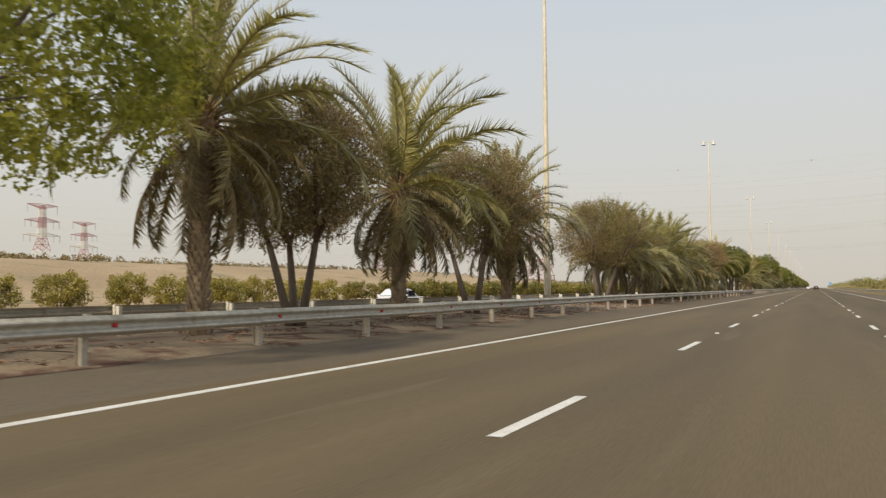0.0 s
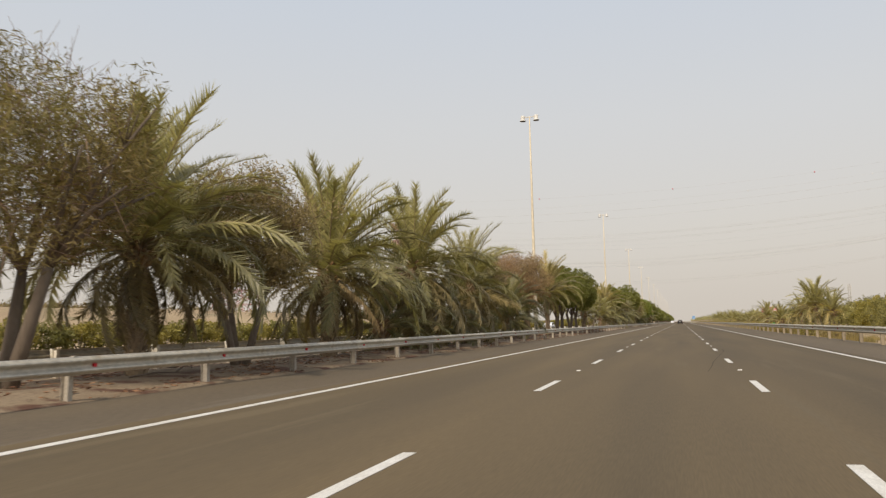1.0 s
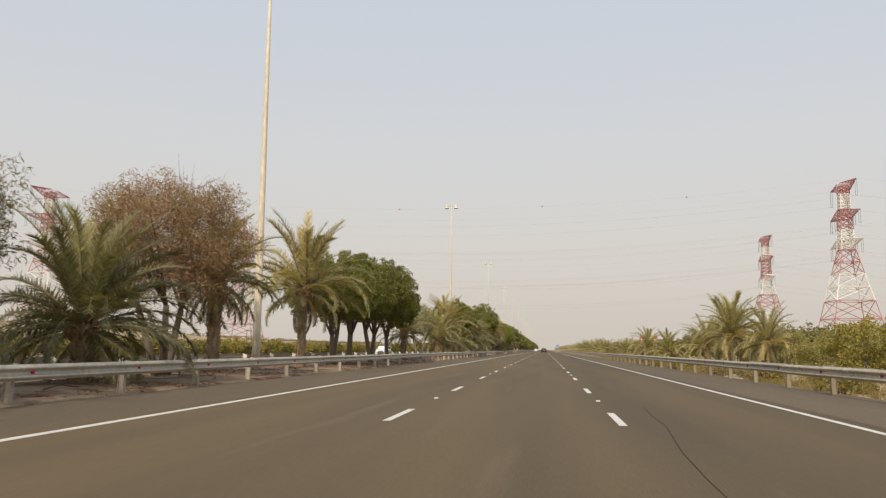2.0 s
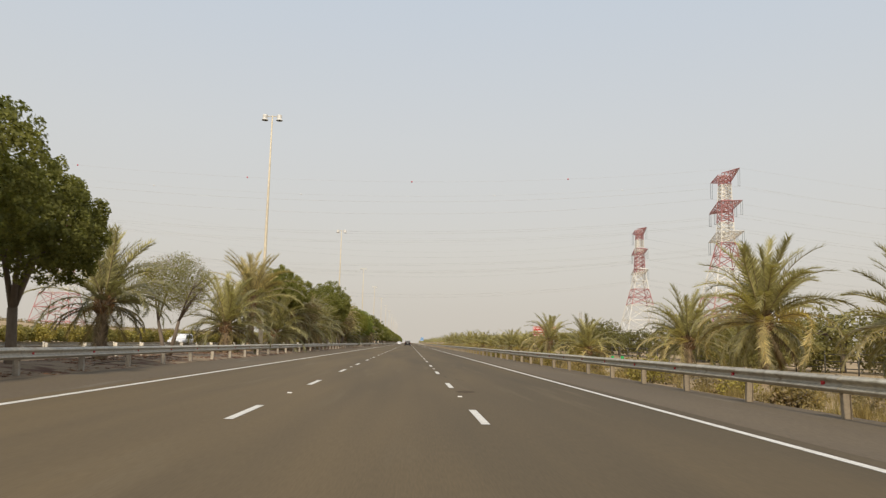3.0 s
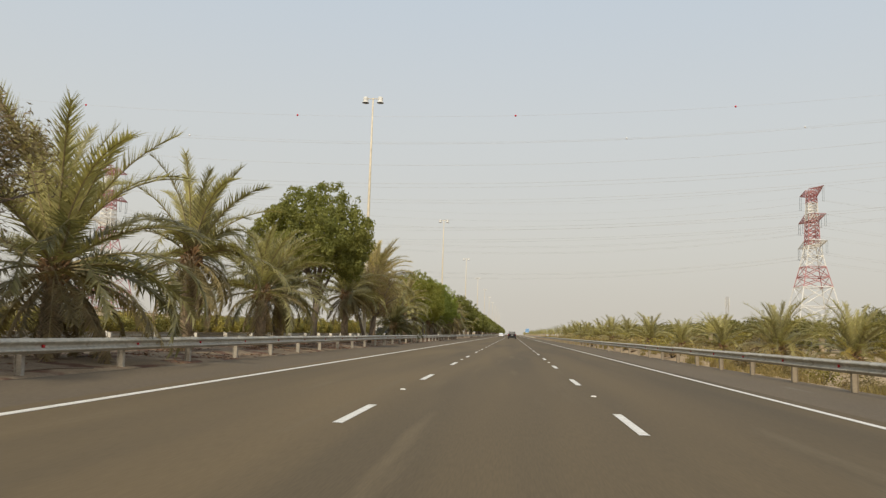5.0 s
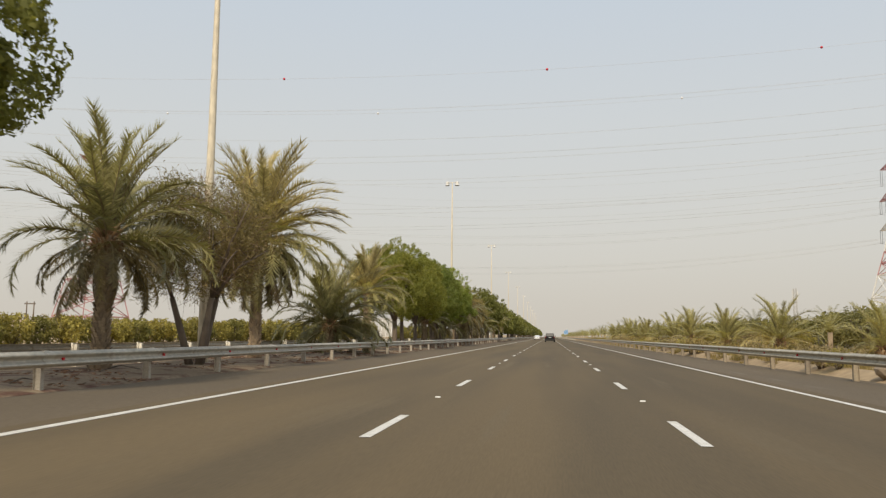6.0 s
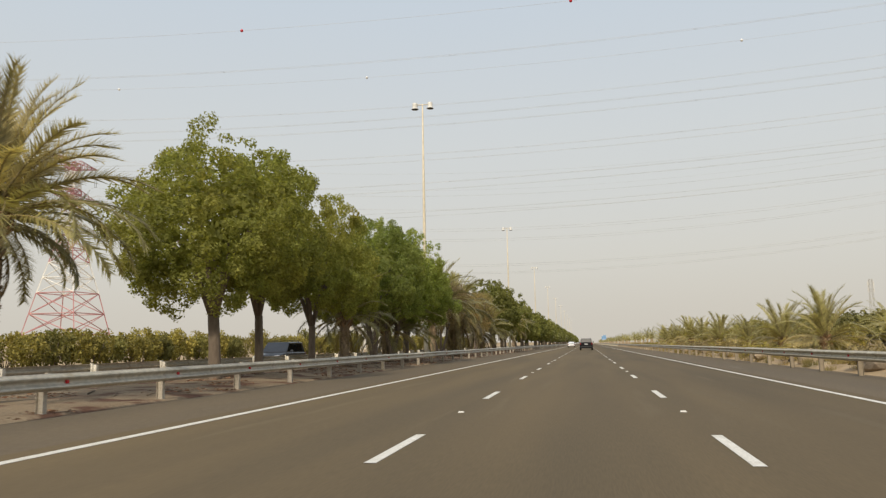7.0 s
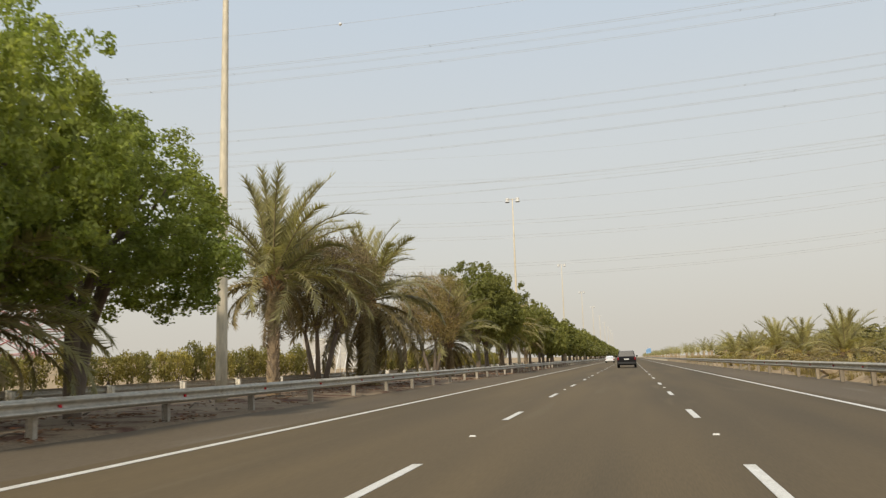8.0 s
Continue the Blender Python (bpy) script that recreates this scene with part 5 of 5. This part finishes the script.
sign = thing("warning_sign", (18.52, 212.4, ground_z(18.52, 212.4)), "red warning sign with white lettering on two posts", "sign", turn=4)
sx0, sx1, sz0, sz1 = -1.54, 1.54, 2.36, 3.65
sign.location.z += 0.36
part("panel", Shape().box((sx0, -0.03, sz0), (sx1, 0.03, sz1), 0.01), SIGNRED, sign)
rim = Shape()
for lo, hi in (((sx0 + 0.04, -0.036, sz0 + 0.04), (sx1 - 0.04, -0.032, sz0 + 0.08)), ((sx0 + 0.04, -0.036, sz1 - 0.08), (sx1 - 0.04, -0.032, sz1 - 0.04)), ((sx0 + 0.04, -0.036, sz0 + 0.08), (sx0 + 0.08, -0.032, sz1 - 0.08)), ((sx1 - 0.08, -0.036, sz0 + 0.08), (sx1 - 0.04, -0.032, sz1 - 0.08))):
    rim.box(lo, hi)
part("border", rim, SIGNWHITE, sign, "white border line")
words(sign, "!DANGER", 0.4, pose(-0.68, -0.034, 3.24, 90, 0, 0), SIGNWHITE)
bars = Shape()
for x0, x1, z, h in ((0.2, 0.95, 3.24, 0.22), (1.05, 1.1, 3.24, 0.26), (-1.1, -0.8, 2.9, 0.16), (-0.72, -0.32, 2.9, 0.18), (-0.25, 0.08, 2.9, 0.16), (0.15, 0.55, 2.9, 0.18), (0.62, 1.1, 2.9, 0.16), (-1.05, -0.7, 2.58, 0.15), (-0.6, -0.15, 2.58, 0.15), (0.0, 0.5, 2.58, 0.15)):
    bars.box((x0 * 1.22, -0.037, z), (x1 * 1.22, -0.032, z + h))
part("lettering", bars, SIGNWHITE, sign, "white bars of unreadable lettering")
for x in (-1.3, 1.3):
    part("post", Shape().box((x - 0.04, 0.03, -0.4), (x + 0.04, 0.11, 3.7), 0.005), SIGNWHITE, sign)

board = thing("hoarding", (-42.8, 395.0, 0.0), "blank white two-panel hoarding braced on slanting posts, seen from behind", "billboard")
for a, b in ((0.0, 3.9), (4.7, 8.3)):
    part("panel", Shape().box((a, -0.04, 0.75), (b, 0.04, 4.75), 0.01), DULLSHEET, board)
    rim = Shape()
    for lo, hi in (((a, -0.1, 0.7), (b, -0.04, 0.82)), ((a, -0.1, 4.68), (b, -0.04, 4.8)), ((a, -0.1, 2.7), (b, -0.04, 2.78))):
        rim.box(lo, hi)
    part("frame_rail", rim, POSTWHITE, board)
    for x in np.linspace(a + 0.7, b - 0.5, 3):
        part("brace", Shape().rod((x, -0.12, -0.2), (x, -0.12, 4.7), 0.07, n=6).rod((x - 0.3, -1.5, -0.2), (x, -0.14, 3.3), 0.055, n=6).rod((x - 0.2, -1.0, 1.0), (x, -0.12, 1.0), 0.04, n=6), PAINTWHITE, board, "white steel post with a slanting brace")

for x, y in ((12.2, 780.0), (12.6, 850.0)):
    ob = thing("direction_sign", (x, y, 0.0), "tall blue motorway direction sign on the verge", "sign", "blue signs ahead")
    part("panel", Shape().box((-1.0, -0.04, 2.9), (1.0, 0.04, 5.9), 0.02), SIGNBLUE, ob)
    part("border", Shape().box((-0.94, -0.05, 5.75), (0.94, -0.042, 5.83)).box((-0.94, -0.05, 2.98), (0.94, -0.042, 3.06)), SIGNWHITE, ob)
    for px in (-0.8, 0.8):
        part("post", Shape().rod((px, 0.1, -0.3), (px, 0.1, 6.5), 0.07, n=8), STEEL, ob)

# ---- small things on the verge ----
def stone(seed):
    """A rough lump of pale stone."""
    bm = bmesh.new()
    bmesh.ops.create_icosphere(bm, subdivisions=2, radius=0.5)
    for v in bm.verts:
        n = noise.noise(v.co * 2.1 + Vector((seed * 3.7, 0, 0)))
        v.co *= 1 + 0.35 * n
        v.co.z *= 0.7
    return Shape().take(bm).mesh("boulder", SANDSTONE)


STONES = [stone(1), stone(2), stone(3)]
for k, y in enumerate((231.0, 243.2, 259.5, 268.0, 272.5, 281.0, 284.5, 293.0, 296.5, 301.0, 309.5, 312.5, 320.5, 324.4, 333.0, 336.5, 341.0, 352.0)):
    ob = tagged(new("boulder", STONES[k % 3]), "weathered pale stone on the sand beside the guard rail", "stone", "stones along the verge")
    x = 9.3 + rng.uniform(0, 0.5)
    ob.matrix_basis = Matrix.LocRotScale((x, y, ground_z(x, y) + 0.1), Euler((0, 0, radians(rng.uniform(0, 360)))), (rng.uniform(0.6, 0.9), rng.uniform(0.9, 1.7), rng.uniform(0.7, 1.1)))
for y in (155.2, 157.4):
    ob = thing("marker_post", (13.2, y, ground_z(13.2, y)), "short marker post with a green cap", "marker post", "green-capped markers")
    part("post", Shape().rod((0, 0, -0.2), (0, 0, 0.75), 0.05, n=8), POSTSTEEL, ob)
    part("cap", Shape().rod((0, 0, 0.75), (0, 0, 1.0), 0.11, 0.08, n=10), GREENCAP, ob, "green plastic cap")

fence = thing("farm_fence", (29.0, 0, 0), "dark three-rail fence in front of the farm trees", "fence")
fpost = Shape().rod((0, 0, -0.3), (0, 0, 1.5), 0.05, n=6).mesh("post", FENCEGREY)
frail = Shape().box((-0.02, 0.04, -0.03), (0.02, 3.96, 0.03)).mesh("rail", FENCEGREY)
for k in range(0, 75):
    y = 118 + 4 * k
    z = ground_z(29, y)
    part("post", fpost, None, fence, m=pose(0, y, z))
    for h in (0.4, 0.85, 1.3):
        part("rail", frail, None, fence, m=pose(0, y, z + h))

# a dark patch of fresh binder and sealed cracks in the slow lane
r = np.random.default_rng(81)
s = Shape()
ring = [(2.1 + 0.26 * math.cos(a) * q, 128.5 + 0.6 * math.sin(a) * q, 0.0035) for a, q in ((math.tau * k / 22, r.uniform(0.55, 1.1)) for k in range(22))]
s.add(ring + [(2.1, 128.5, 0.004)], [(k, (k + 1) % 22, 22) for k in range(22)])
solid("asphalt_patch", s, PATCH, "small dark patch of binder on the asphalt", "road patch", "structure")
for pts in ([(1.12, 54.0), (1.3, 56.5), (1.38, 58.2), (1.57, 60.5), (1.73, 62.2), (1.78, 63.1), (1.92, 64.3), (2.08, 66.7), (2.1, 68.0)], [(2.0, 77.5), (2.08, 80.0), (2.18, 81.9), (2.32, 83.4), (2.47, 85.0), (2.5, 86.8), (2.62, 89.0)], [(2.44, 134.5), (2.25, 134.8), (2.18, 135.5), (2.0, 136.1), (1.97, 137.5)]):
    s = Shape()
    v = [(x + d, y, 0.003 + 0.001 * (d > 0)) for x, y in pts for d in (-0.005, 0.005)]
    s.add(v, [(2 * i, 2 * i + 1, 2 * i + 3, 2 * i + 2) for i in range(len(pts) - 1)])
    solid("sealed_crack", s, CRACK, "thin dark sealed crack in the asphalt", "road crack", "structure")
